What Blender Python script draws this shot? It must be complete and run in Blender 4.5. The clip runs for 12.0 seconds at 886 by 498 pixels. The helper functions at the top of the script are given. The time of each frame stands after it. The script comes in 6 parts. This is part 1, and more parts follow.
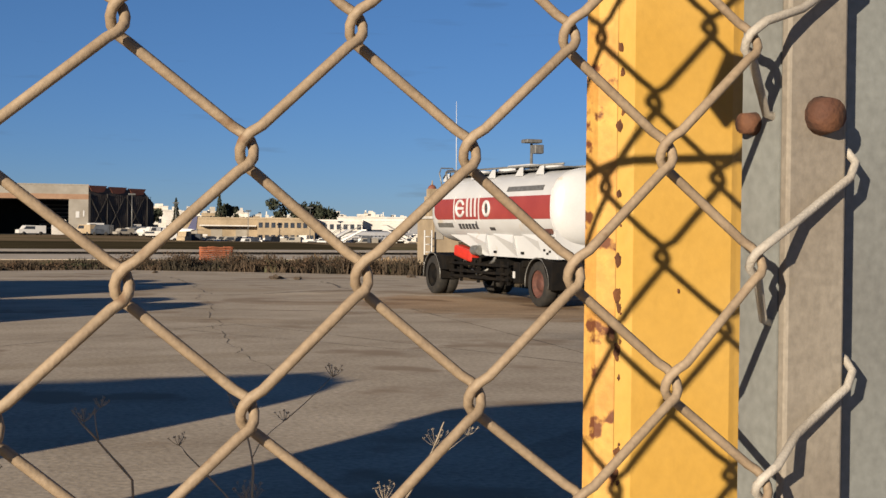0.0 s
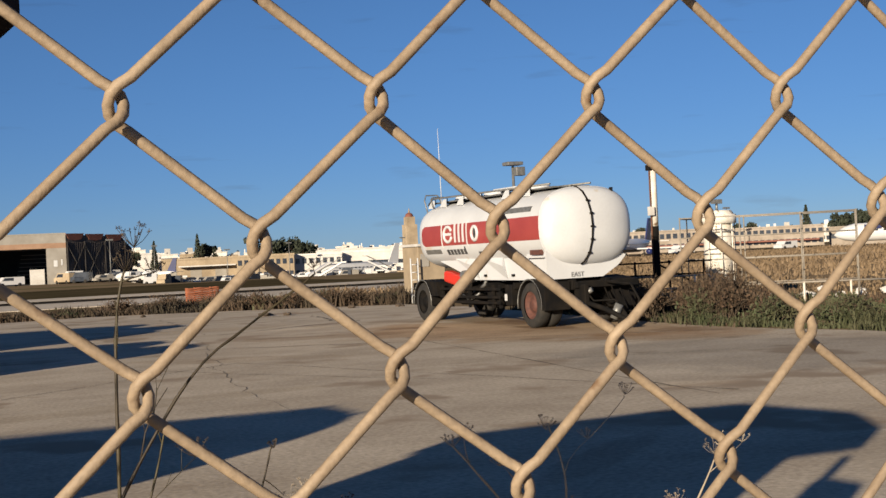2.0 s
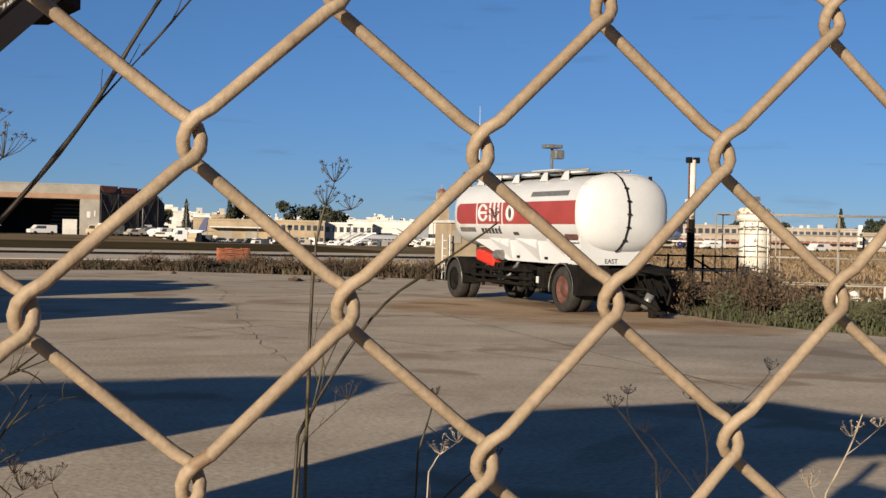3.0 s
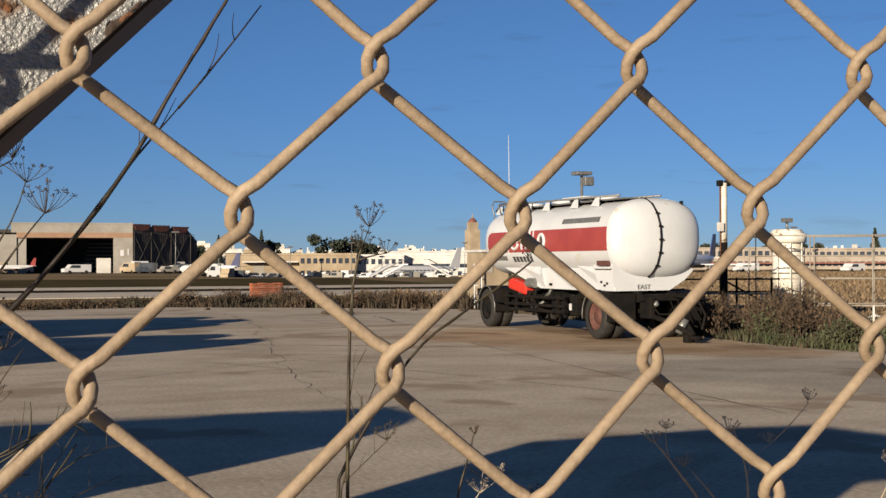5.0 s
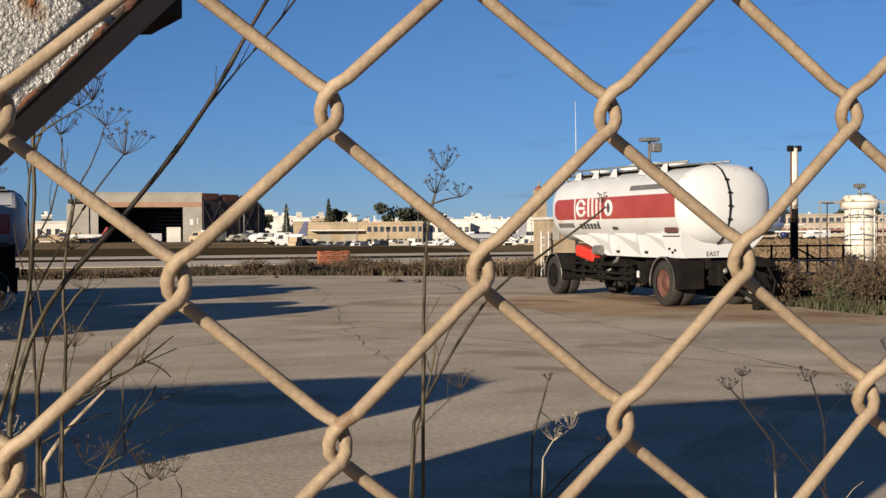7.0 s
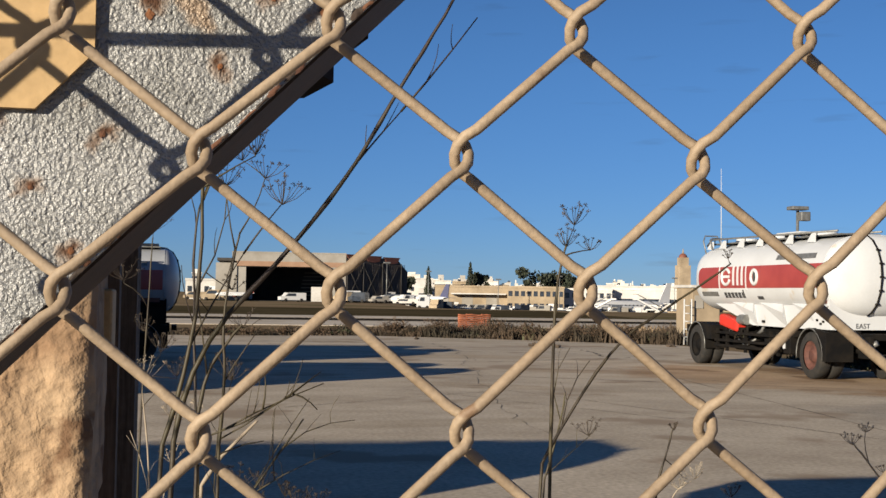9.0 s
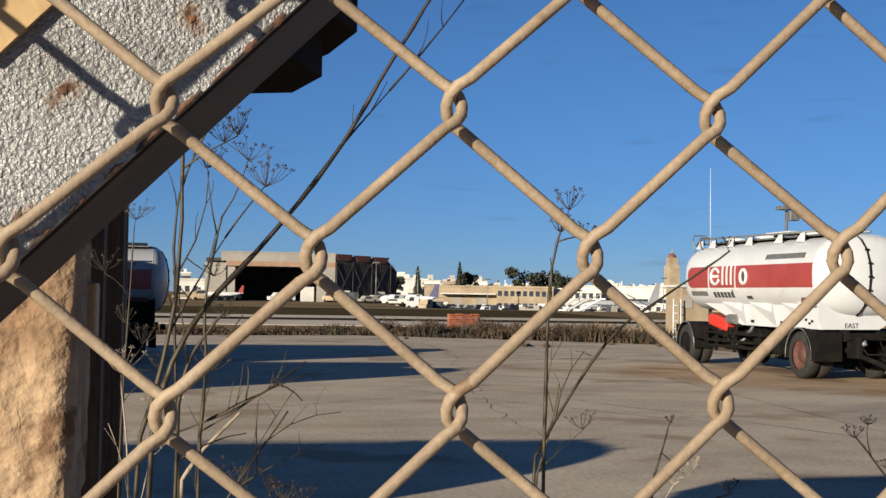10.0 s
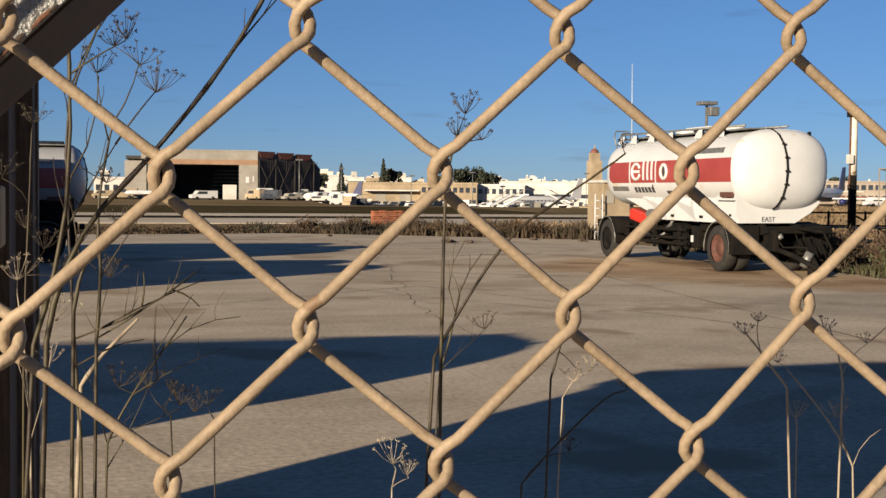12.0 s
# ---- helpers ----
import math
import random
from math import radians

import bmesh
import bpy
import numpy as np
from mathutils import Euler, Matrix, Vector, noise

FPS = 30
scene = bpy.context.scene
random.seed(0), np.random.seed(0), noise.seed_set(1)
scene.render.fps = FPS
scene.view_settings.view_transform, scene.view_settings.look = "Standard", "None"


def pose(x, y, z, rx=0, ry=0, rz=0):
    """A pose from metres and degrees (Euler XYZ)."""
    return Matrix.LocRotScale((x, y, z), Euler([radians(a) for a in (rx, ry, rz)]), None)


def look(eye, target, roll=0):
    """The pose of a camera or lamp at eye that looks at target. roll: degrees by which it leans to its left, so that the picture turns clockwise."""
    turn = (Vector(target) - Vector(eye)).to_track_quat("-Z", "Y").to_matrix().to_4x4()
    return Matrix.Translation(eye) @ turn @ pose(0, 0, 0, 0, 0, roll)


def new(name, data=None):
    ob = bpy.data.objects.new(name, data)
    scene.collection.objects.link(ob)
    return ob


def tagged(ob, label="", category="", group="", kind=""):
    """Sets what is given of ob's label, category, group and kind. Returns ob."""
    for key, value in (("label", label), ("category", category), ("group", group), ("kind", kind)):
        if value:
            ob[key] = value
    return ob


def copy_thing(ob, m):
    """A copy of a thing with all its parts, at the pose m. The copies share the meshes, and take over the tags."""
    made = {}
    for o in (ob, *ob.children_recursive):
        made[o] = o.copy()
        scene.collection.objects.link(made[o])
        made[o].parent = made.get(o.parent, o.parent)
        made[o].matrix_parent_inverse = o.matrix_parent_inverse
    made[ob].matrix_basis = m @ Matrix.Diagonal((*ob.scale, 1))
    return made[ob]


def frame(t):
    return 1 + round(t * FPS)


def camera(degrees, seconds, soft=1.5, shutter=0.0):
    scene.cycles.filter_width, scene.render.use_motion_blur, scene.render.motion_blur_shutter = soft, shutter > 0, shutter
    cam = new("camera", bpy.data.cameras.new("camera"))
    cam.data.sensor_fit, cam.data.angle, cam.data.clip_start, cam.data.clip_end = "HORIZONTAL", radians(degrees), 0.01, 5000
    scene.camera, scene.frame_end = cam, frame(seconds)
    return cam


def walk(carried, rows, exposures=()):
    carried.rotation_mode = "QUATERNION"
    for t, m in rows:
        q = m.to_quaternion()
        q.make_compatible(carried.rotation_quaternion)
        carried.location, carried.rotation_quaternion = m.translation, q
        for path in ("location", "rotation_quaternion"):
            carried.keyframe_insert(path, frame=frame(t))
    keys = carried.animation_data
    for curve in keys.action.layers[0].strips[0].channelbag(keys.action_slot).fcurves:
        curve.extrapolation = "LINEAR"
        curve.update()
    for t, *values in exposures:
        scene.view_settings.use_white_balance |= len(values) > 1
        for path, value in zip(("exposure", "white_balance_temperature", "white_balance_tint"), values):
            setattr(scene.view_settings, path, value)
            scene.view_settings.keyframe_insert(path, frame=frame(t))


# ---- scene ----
def aim(x, y, z, yaw, pitch, roll):
    """Camera pose: yaw to the left of +y, pitch up, roll as in look()."""
    ya, pa = radians(yaw), radians(pitch)
    d = Vector((-math.sin(ya) * math.cos(pa), math.cos(ya) * math.cos(pa), math.sin(pa)))
    e = Vector((x, y, z))
    return look(e, e + d, roll)


cam = camera(37.76, 12.0)
walk(cam, [
    (0, aim(0.1566, -0.3515, 1.7715, -22.821, -0.848, 0.620)),
    (0.5, aim(0.0736, -0.4173, 1.7726, -24.090, -2.796, -1.025)),
    (1, aim(-0.0132, -0.4515, 1.7753, -20.192, -1.230, -0.785)),
    (1.5, aim(-0.0594, -0.3889, 1.7752, -21.943, -1.210, -1.223)),
    (2, aim(-0.1297, -0.3225, 1.7800, -23.776, 0.311, -2.786)),
    (2.5, aim(-0.1976, -0.2917, 1.7694, -22.941, -0.309, -0.428)),
    (3, aim(-0.2331, -0.2747, 1.7630, -22.468, -0.673, 1.272)),
    (3.2, aim(-0.2433, -0.2730, 1.7609, -22.062, -0.484, 1.892)),
    (4.8, aim(-0.2396, -0.2794, 1.7702, -22.163, 0.693, 0.625)),
    (5, aim(-0.2382, -0.2813, 1.7711, -21.057, 0.629, -0.185)),
    (5.5, aim(-0.2361, -0.2811, 1.7709, -20.774, 0.316, -0.325)),
    (6, aim(-0.2529, -0.2837, 1.7594, -19.324, 0.339, 0.218)),
    (6.5, aim(-0.2486, -0.2808, 1.7575, -20.438, 0.808, 0.483)),
    (7, aim(-0.2429, -0.2778, 1.7545, -18.117, -0.767, -0.367)),
    (7.5, aim(-0.2483, -0.3028, 1.7592, -15.137, 0.104, 0.391)),
    (7.7, aim(-0.2563, -0.3135, 1.7607, -12.379, 0.031, 0.740)),
    (9.3, aim(-0.2509, -0.3376, 1.7369, -11.829, 2.220, 0.909)),
    (9.5, aim(-0.2442, -0.3232, 1.7338, -12.381, 1.612, 0.176)),
    (10, aim(-0.2469, -0.3055, 1.7349, -12.325, 2.049, 0.958)),
    (10.5, aim(-0.2514, -0.2899, 1.7204, -12.989, 1.514, 3.321)),
    (11, aim(-0.2551, -0.2850, 1.7143, -14.432, 1.871, 3.870)),
    (11.5, aim(-0.2264, -0.2923, 1.7413, -18.979, 1.107, 0.428)),
    (12, aim(-0.2299, -0.3147, 1.7404, -15.741, -2.479, 0.527)),
], [(0.0, 0.68, 6700, 9), (1.0, 0.72, 6620, 8.5), (2.5, 0.78, 6640, 8.5), (5.0, 0.74, 6600, 8.5), (6.5, 0.78, 6500, 8.5), (7.5, 0.83, 6560, 8.5), (9.5, 0.82, 6260, 6.5), (11.0, 0.86, 6380, 6.5), (12.0, 0.88, 6950, 8.5)])

# ---- light: low afternoon sun from behind on the left ----
SUN_AZ, SUN_EL = 50.0, 13.2
world = bpy.data.worlds.new("sky")
scene.world = world
world.use_nodes = True
wn = world.node_tree.nodes
sky = wn.new("ShaderNodeTexSky")
sky.sky_type, sky.sun_disc = "NISHITA", False
sky.sun_elevation, sky.sun_rotation = radians(SUN_EL), radians(180 + SUN_AZ)
sky.air_density, sky.dust_density, sky.ozone_density = 0.62, 0.05, 5.2
wn["Background"].inputs["Strength"].default_value = 0.0525
wl = world.node_tree.links
wc, wm, wt = wn.new("ShaderNodeTexCoord"), wn.new("ShaderNodeMapping"), wn.new("ShaderNodeTexNoise")
wr, wx = wn.new("ShaderNodeMapRange"), wn.new("ShaderNodeMix")
wm.inputs["Scale"].default_value = (7.5, 7.5, 60.0)
wt.inputs["Scale"].default_value, wt.inputs["Detail"].default_value = 1.6, 4
wr.inputs["From Min"].default_value, wr.inputs["From Max"].default_value, wr.inputs["To Max"].default_value = 0.62, 0.76, 0.34
wx.data_type, wx.blend_type = "RGBA", "MULTIPLY"
wx.inputs["B"].default_value = (0.75, 0.55, 0.45, 1)
wl.new(wc.outputs["Generated"], wm.inputs["Vector"]), wl.new(wm.outputs["Vector"], wt.inputs["Vector"])
wl.new(wt.outputs["Fac"], wr.inputs["Value"]), wl.new(wr.outputs["Result"], wx.inputs["Factor"])
wl.new(sky.outputs[0], wx.inputs["A"]), wl.new(wx.outputs["Result"], wn["Background"].inputs["Color"])
# thin violet-grey cloud layer low over the horizon
ws, wg, wh = wn.new("ShaderNodeSeparateXYZ"), wn.new("ShaderNodeMapRange"), wn.new("ShaderNodeMix")
wg.interpolation_type = "SMOOTHSTEP"
wg.inputs["From Min"].default_value, wg.inputs["From Max"].default_value = -0.02, 0.22
wh.data_type, wh.blend_type = "RGBA", "MULTIPLY"
wh.inputs["Factor"].default_value = 1.0
wk = wn.new("ShaderNodeValToRGB")
wk.color_ramp.elements[0].color, wk.color_ramp.elements[1].color = (0.74, 0.71, 0.80, 1), (1, 1, 1, 1)
wl.new(wc.outputs["Generated"], ws.inputs["Vector"]), wl.new(ws.outputs["Z"], wg.inputs["Value"])
wl.new(wg.outputs["Result"], wk.inputs["Fac"]), wl.new(wk.outputs["Color"], wh.inputs["B"])
wl.new(wx.outputs["Result"], wh.inputs["A"]), wl.new(wh.outputs["Result"], wn["Background"].inputs["Color"])
sun = new("sun", bpy.data.lights.new("sun", "SUN"))
sun.data.energy, sun.data.angle, sun.data.color = 5.0, radians(0.5), (1.0, 0.85, 0.66)
sa, se = radians(SUN_AZ), radians(SUN_EL)
sun.matrix_world = look((0, 0, 0), (math.sin(sa) * math.cos(se), math.cos(sa) * math.cos(se), -math.sin(se)))
scene.view_settings.exposure = 0.72


# ---- materials ----
def mat(name, c1, c2=None, rough=0.7, metal=0.0, scale=8.0, fine=60.0, bump=0.2, spots=None, spot_scale=3.0, spot_at=0.62, vary=0.0, spec=0.5, dist=0.002, grain=0.35, stretch=None):
    """Two-scale procedural surface: broad stains between c1 and c2, fine grain, optional spots, fine relief."""
    m = bpy.data.materials.new(name)
    m.use_nodes = True
    n, l = m.node_tree.nodes, m.node_tree.links
    b = n["Principled BSDF"]
    b.inputs["Roughness"].default_value, b.inputs["Metallic"].default_value = rough, metal
    b.inputs["Specular IOR Level"].default_value = spec
    c2 = c2 or tuple(v * 0.75 for v in c1)
    geo = n.new("ShaderNodeTexCoord")
    big, small = n.new("ShaderNodeTexNoise"), n.new("ShaderNodeTexNoise")
    big.inputs["Scale"].default_value, small.inputs["Scale"].default_value = scale, fine
    big.inputs["Detail"].default_value, small.inputs["Detail"].default_value = 5, 4
    l.new(geo.outputs["Object"], big.inputs["Vector"]), l.new(geo.outputs["Object"], small.inputs["Vector"])
    if stretch:
        mp = n.new("ShaderNodeMapping")
        mp.inputs["Scale"].default_value = stretch
        l.new(geo.outputs["Object"], mp.inputs["Vector"]), l.new(mp.outputs["Vector"], big.inputs["Vector"])
        big.inputs["Detail"].default_value, big.inputs["Roughness"].default_value = 9, 0.65
    ramp = n.new("ShaderNodeValToRGB")
    ramp.color_ramp.elements[0].position, ramp.color_ramp.elements[1].position = 0.35, 0.65
    ramp.color_ramp.elements[0].color, ramp.color_ramp.elements[1].color = (*c1, 1), (*c2, 1)
    l.new(big.outputs["Fac"], ramp.inputs["Fac"])
    out = ramp.outputs["Color"]
    mul = n.new("ShaderNodeMix")
    mul.data_type, mul.blend_type = "RGBA", "MULTIPLY"
    mul.inputs["Factor"].default_value = grain
    g = n.new("ShaderNodeMapRange")
    g.inputs["From Min"].default_value, g.inputs["From Max"].default_value = 0.3, 0.7
    g.inputs["To Min"].default_value, g.inputs["To Max"].default_value = 0.6, 1.3
    l.new(small.outputs["Fac"], g.inputs["Value"])
    l.new(out, mul.inputs["A"]), l.new(g.outputs["Result"], mul.inputs["B"])
    out = mul.outputs["Result"]
    if spots:
        sp = n.new("ShaderNodeTexNoise")
        sp.inputs["Scale"].default_value, sp.inputs["Detail"].default_value = spot_scale, 6
        l.new(geo.outputs["Object"], sp.inputs["Vector"])
        r2 = n.new("ShaderNodeValToRGB")
        r2.color_ramp.elements[0].position, r2.color_ramp.elements[1].position = spot_at, spot_at + 0.06
        l.new(sp.outputs["Fac"], r2.inputs["Fac"])
        mx = n.new("ShaderNodeMix")
        mx.data_type = "RGBA"
        l.new(r2.outputs["Color"], mx.inputs["Factor"]), l.new(out, mx.inputs["A"])
        mx.inputs["B"].default_value = (*spots, 1)
        out = mx.outputs["Result"]
    if vary:
        oi = n.new("ShaderNodeObjectInfo")
        hs = n.new("ShaderNodeHueSaturation")
        mr = n.new("ShaderNodeMapRange")
        mr.inputs["To Min"].default_value, mr.inputs["To Max"].default_value = 1 - vary, 1 + vary
        l.new(oi.outputs["Random"], mr.inputs["Value"]), l.new(mr.outputs["Result"], hs.inputs["Value"])
        l.new(out, hs.inputs["Color"])
        out = hs.outputs["Color"]
    l.new(out, b.inputs["Base Color"])
    if bump:
        bp = n.new("ShaderNodeBump")
        bp.inputs["Strength"].default_value, bp.inputs["Distance"].default_value = bump, dist
        l.new(small.outputs["Fac"], bp.inputs["Height"]), l.new(bp.outputs["Normal"], b.inputs["Normal"])
    return m


M_wire = mat("sand_coated_wire", (0.30, 0.228, 0.155), (0.225, 0.167, 0.111), 0.66, scale=70, fine=520, bump=0.4, dist=0.0007, grain=0.32, spots=(0.165, 0.105, 0.062), spot_scale=60, spot_at=0.66)
M_wire_old = mat("worn_galvanised_wire", (0.40, 0.375, 0.335), (0.29, 0.262, 0.225), 0.6, scale=40, fine=900, bump=0.6, dist=0.0006)
M_galv = mat("galvanised_steel", (0.286, 0.258, 0.218), (0.224, 0.197, 0.163), 0.62, 0.15, scale=14, fine=350, bump=0.35, dist=0.0006, spots=(0.204, 0.177, 0.136), spot_scale=30, spot_at=0.6)
M_galv2 = mat("dull_galvanised_plate", (0.224, 0.238, 0.231), (0.184, 0.19, 0.184), 0.6, 0.15, scale=10, fine=250, bump=0.2, dist=0.0005, spots=(0.306, 0.258, 0.17), spot_scale=12, spot_at=0.63)
M_yellow = mat("yellow_paint_rusting", (0.544, 0.34, 0.0884), (0.503, 0.299, 0.0612), 0.55, scale=9, fine=200, bump=0.1, spots=(0.109, 0.0306, 0.00816), spot_scale=26, spot_at=0.69, grain=0.12)
M_rust = mat("rust", (0.136, 0.0578, 0.0272), (0.0816, 0.034, 0.0204), 0.85, scale=60, fine=500, bump=0.6, dist=0.001)
M_rustspot = mat("orange_rust", (0.177, 0.068, 0.0238), (0.0884, 0.0374, 0.019), 0.9, scale=150, fine=900, bump=0.6, dist=0.0008)
M_rustedge = mat("yellow_paint_with_rust", (0.52, 0.31, 0.075), (0.43, 0.215, 0.05), 0.7, scale=45, fine=200, bump=0.3, spots=(0.115, 0.036, 0.0125), spot_scale=70, spot_at=0.60)
M_peel = mat("peeling_white_paint", (0.66, 0.635, 0.58), (0.52, 0.47, 0.39), 0.8, scale=3, fine=40, bump=0.4, spots=(0.204, 0.136, 0.0816), spot_scale=4, spot_at=0.6)
M_lintel = mat("faded_orange_beam", (0.30, 0.19, 0.125), (0.25, 0.15, 0.095), 0.8, scale=0.5, fine=6, bump=0.1)


def rusting_silver():
    """Thick pimpled silver paint with soft rust blooms round a few pits."""
    m = mat("rough_silver_paint", (0.28, 0.282, 0.285), (0.19, 0.19, 0.185), 0.45, 0.2, scale=30, fine=420, bump=0, spots=(0.23, 0.17, 0.12), spot_scale=30, spot_at=0.66, grain=0.45)
    n, l = m.node_tree.nodes, m.node_tree.links
    b = n["Principled BSDF"]
    base = b.inputs["Base Color"].links[0].from_socket
    tc = [k for k in n if k.type == "TEX_COORD"][0]
    vo, nz, ad = n.new("ShaderNodeTexVoronoi"), n.new("ShaderNodeTexNoise"), n.new("ShaderNodeMath")
    vo.feature = "SMOOTH_F1"
    vo.inputs["Scale"].default_value, nz.inputs["Scale"].default_value = 620, 900
    dn, dv = n.new("ShaderNodeTexNoise"), n.new("ShaderNodeVectorMath")
    dn.inputs["Scale"].default_value, dn.inputs["Detail"].default_value = 240, 3
    dv.operation = "MULTIPLY_ADD"
    dv.inputs[1].default_value = (0.006, 0.006, 0.006)
    l.new(tc.outputs["Object"], dn.inputs["Vector"]), l.new(dn.outputs["Color"], dv.inputs[0]), l.new(tc.outputs["Object"], dv.inputs[2])
    l.new(dv.outputs[0], vo.inputs["Vector"]), l.new(tc.outputs["Object"], nz.inputs["Vector"])
    ad.operation = "MULTIPLY_ADD"
    ad.inputs[1].default_value = 1.3
    l.new(nz.outputs["Fac"], ad.inputs[0]), l.new(vo.outputs["Distance"], ad.inputs[2])
    bp = n.new("ShaderNodeBump")
    bp.invert = True
    bp.inputs["Strength"].default_value, bp.inputs["Distance"].default_value = 0.9, 0.0009
    l.new(ad.outputs[0], bp.inputs["Height"]), l.new(bp.outputs["Normal"], b.inputs["Normal"])
    wob = n.new("ShaderNodeTexNoise")
    wob.inputs["Scale"].default_value, wob.inputs["Detail"].default_value = 130, 4
    sh = n.new("ShaderNodeVectorMath")
    sh.operation = "MULTIPLY_ADD"
    sh.inputs[1].default_value = (0.014, 0.0, 0.014)
    l.new(tc.outputs["Object"], wob.inputs["Vector"]), l.new(wob.outputs["Color"], sh.inputs[0]), l.new(tc.outputs["Object"], sh.inputs[2])
    rough, fac = b.inputs["Roughness"], None
    for x, z, r in ((-0.276, 1.794, 0.008), (-0.239, 1.818, 0.0065), (-0.298, 1.776, 0.007), (-0.222, 1.842, 0.007), (-0.262, 1.838, 0.009), (-0.285, 1.756, 0.009), (-0.313, 1.80, 0.010), (-0.205, 1.838, 0.008), (-0.33, 1.75, 0.009)):
        ds, mr = n.new("ShaderNodeVectorMath"), n.new("ShaderNodeMapRange")
        ds.operation = "DISTANCE"
        ds.inputs[1].default_value = (x + 0.007, 0.095, z + 0.007)
        mr.interpolation_type = "SMOOTHSTEP"
        mr.inputs["From Min"].default_value, mr.inputs["From Max"].default_value = r * 0.08, r * 0.75
        mr.inputs["To Min"].default_value, mr.inputs["To Max"].default_value = 1.0, 0.0
        l.new(sh.outputs[0], ds.inputs[0]), l.new(ds.outputs["Value"], mr.inputs["Value"])
        if fac is None:
            fac = mr.outputs["Result"]
        else:
            mm = n.new("ShaderNodeMath")
            mm.operation = "MAXIMUM"
            l.new(fac, mm.inputs[0]), l.new(mr.outputs["Result"], mm.inputs[1])
            fac = mm.outputs[0]
    rp = n.new("ShaderNodeValToRGB")
    rp.color_ramp.elements[0].position, rp.color_ramp.elements[1].position = 0.15, 1.0
    rp.color_ramp.elements[0].color, rp.color_ramp.elements[1].color = (0.25, 0.155, 0.085, 1), (0.075, 0.033, 0.016, 1)
    mx = n.new("ShaderNodeMix")
    mx.data_type = "RGBA"
    l.new(fac, rp.inputs["Fac"]), l.new(fac, mx.inputs["Factor"]), l.new(base, mx.inputs["A"]), l.new(rp.outputs["Color"], mx.inputs["B"])
    l.new(mx.outputs["Result"], b.inputs["Base Color"])
    ro = n.new("ShaderNodeMapRange")
    ro.inputs["To Min"].default_value, ro.inputs["To Max"].default_value = 0.42, 0.9
    l.new(fac, ro.inputs["Value"]), l.new(ro.outputs["Result"], rough)
    return m


M_silver = rusting_silver()
# brown-black for rust flakes and for the brace's underside, shade included in the colour
M_rust_shade = mat("rusty_steel_and_underside_shade", (0.030, 0.021, 0.016), (0.052, 0.031, 0.021), 0.8, 0.0, scale=25, fine=300, bump=0.4)
M_cream = mat("cream_plate", (0.422, 0.286, 0.136), (0.381, 0.252, 0.116), 0.7, scale=12, fine=150, bump=0.2)
M_stone = mat("limestone", (0.37, 0.26, 0.16), (0.22, 0.135, 0.075), 0.92, scale=8, fine=42, bump=1.0, dist=0.011, spots=(0.15, 0.085, 0.045), spot_scale=11, spot_at=0.58, grain=0.5)
M_brown = mat("dark_brown_roof", (0.022, 0.0145, 0.012), (0.014, 0.0095, 0.008), 0.9, scale=4, fine=40, bump=0.3, spec=0.1)
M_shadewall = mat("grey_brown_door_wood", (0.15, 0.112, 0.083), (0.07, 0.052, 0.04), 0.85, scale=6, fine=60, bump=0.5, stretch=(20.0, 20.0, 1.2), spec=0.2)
M_concrete = mat("apron_concrete", (0.50, 0.428, 0.332), (0.36, 0.30, 0.226), 0.9, spec=0.12, scale=0.55, fine=17, bump=0.5, dist=0.009, spots=(0.30, 0.235, 0.168), spot_scale=0.42, spot_at=0.57, grain=0.55, stretch=(0.75, 1.0, 1.0))


def stain(m, spots):
    """Soft-edged stains on a floor: (x, y, reach along x, reach along y, turn, colour, strength)."""
    n, l = m.node_tree.nodes, m.node_tree.links
    b = n["Principled BSDF"]
    tc = [k for k in n if k.type == "TEX_COORD"][0]
    nz = n.new("ShaderNodeTexNoise")
    nz.inputs["Scale"].default_value, nz.inputs["Detail"].default_value, nz.inputs["Roughness"].default_value = 0.6, 8, 0.65
    l.new(tc.outputs["Object"], nz.inputs["Vector"])
    for x, y, rx, ry, turn, colour, force in spots:
        out = b.inputs["Base Color"].links[0].from_socket
        mp, ln, ad, mr, mx = n.new("ShaderNodeMapping"), n.new("ShaderNodeVectorMath"), n.new("ShaderNodeMath"), n.new("ShaderNodeMapRange"), n.new("ShaderNodeMix")
        mp.vector_type = "TEXTURE"
        mp.inputs["Location"].default_value, mp.inputs["Rotation"].default_value, mp.inputs["Scale"].default_value = (x, y, 0), (0, 0, radians(turn)), (rx, ry, 50)
        ln.operation, ad.operation = "LENGTH", "MULTIPLY_ADD"
        ad.inputs[1].default_value = 1.5
        mr.interpolation_type = "SMOOTHSTEP"
        mr.inputs["From Min"].default_value, mr.inputs["From Max"].default_value = 1.45, 1.85
        mr.inputs["To Min"].default_value, mr.inputs["To Max"].default_value = force, 0.0
        mx.data_type, mx.blend_type = "RGBA", "MULTIPLY"
        mx.inputs["B"].default_value = (*colour, 1)
        l.new(tc.outputs["Object"], mp.inputs["Vector"]), l.new(mp.outputs["Vector"], ln.inputs[0])
        l.new(nz.outputs["Fac"], ad.inputs[0]), l.new(ln.outputs["Value"], ad.inputs[2]), l.new(ad.outputs[0], mr.inputs["Value"])
        l.new(mr.outputs["Result"], mx.inputs["Factor"]), l.new(out, mx.inputs["A"]), l.new(mx.outputs["Result"], b.inputs["Base Color"])


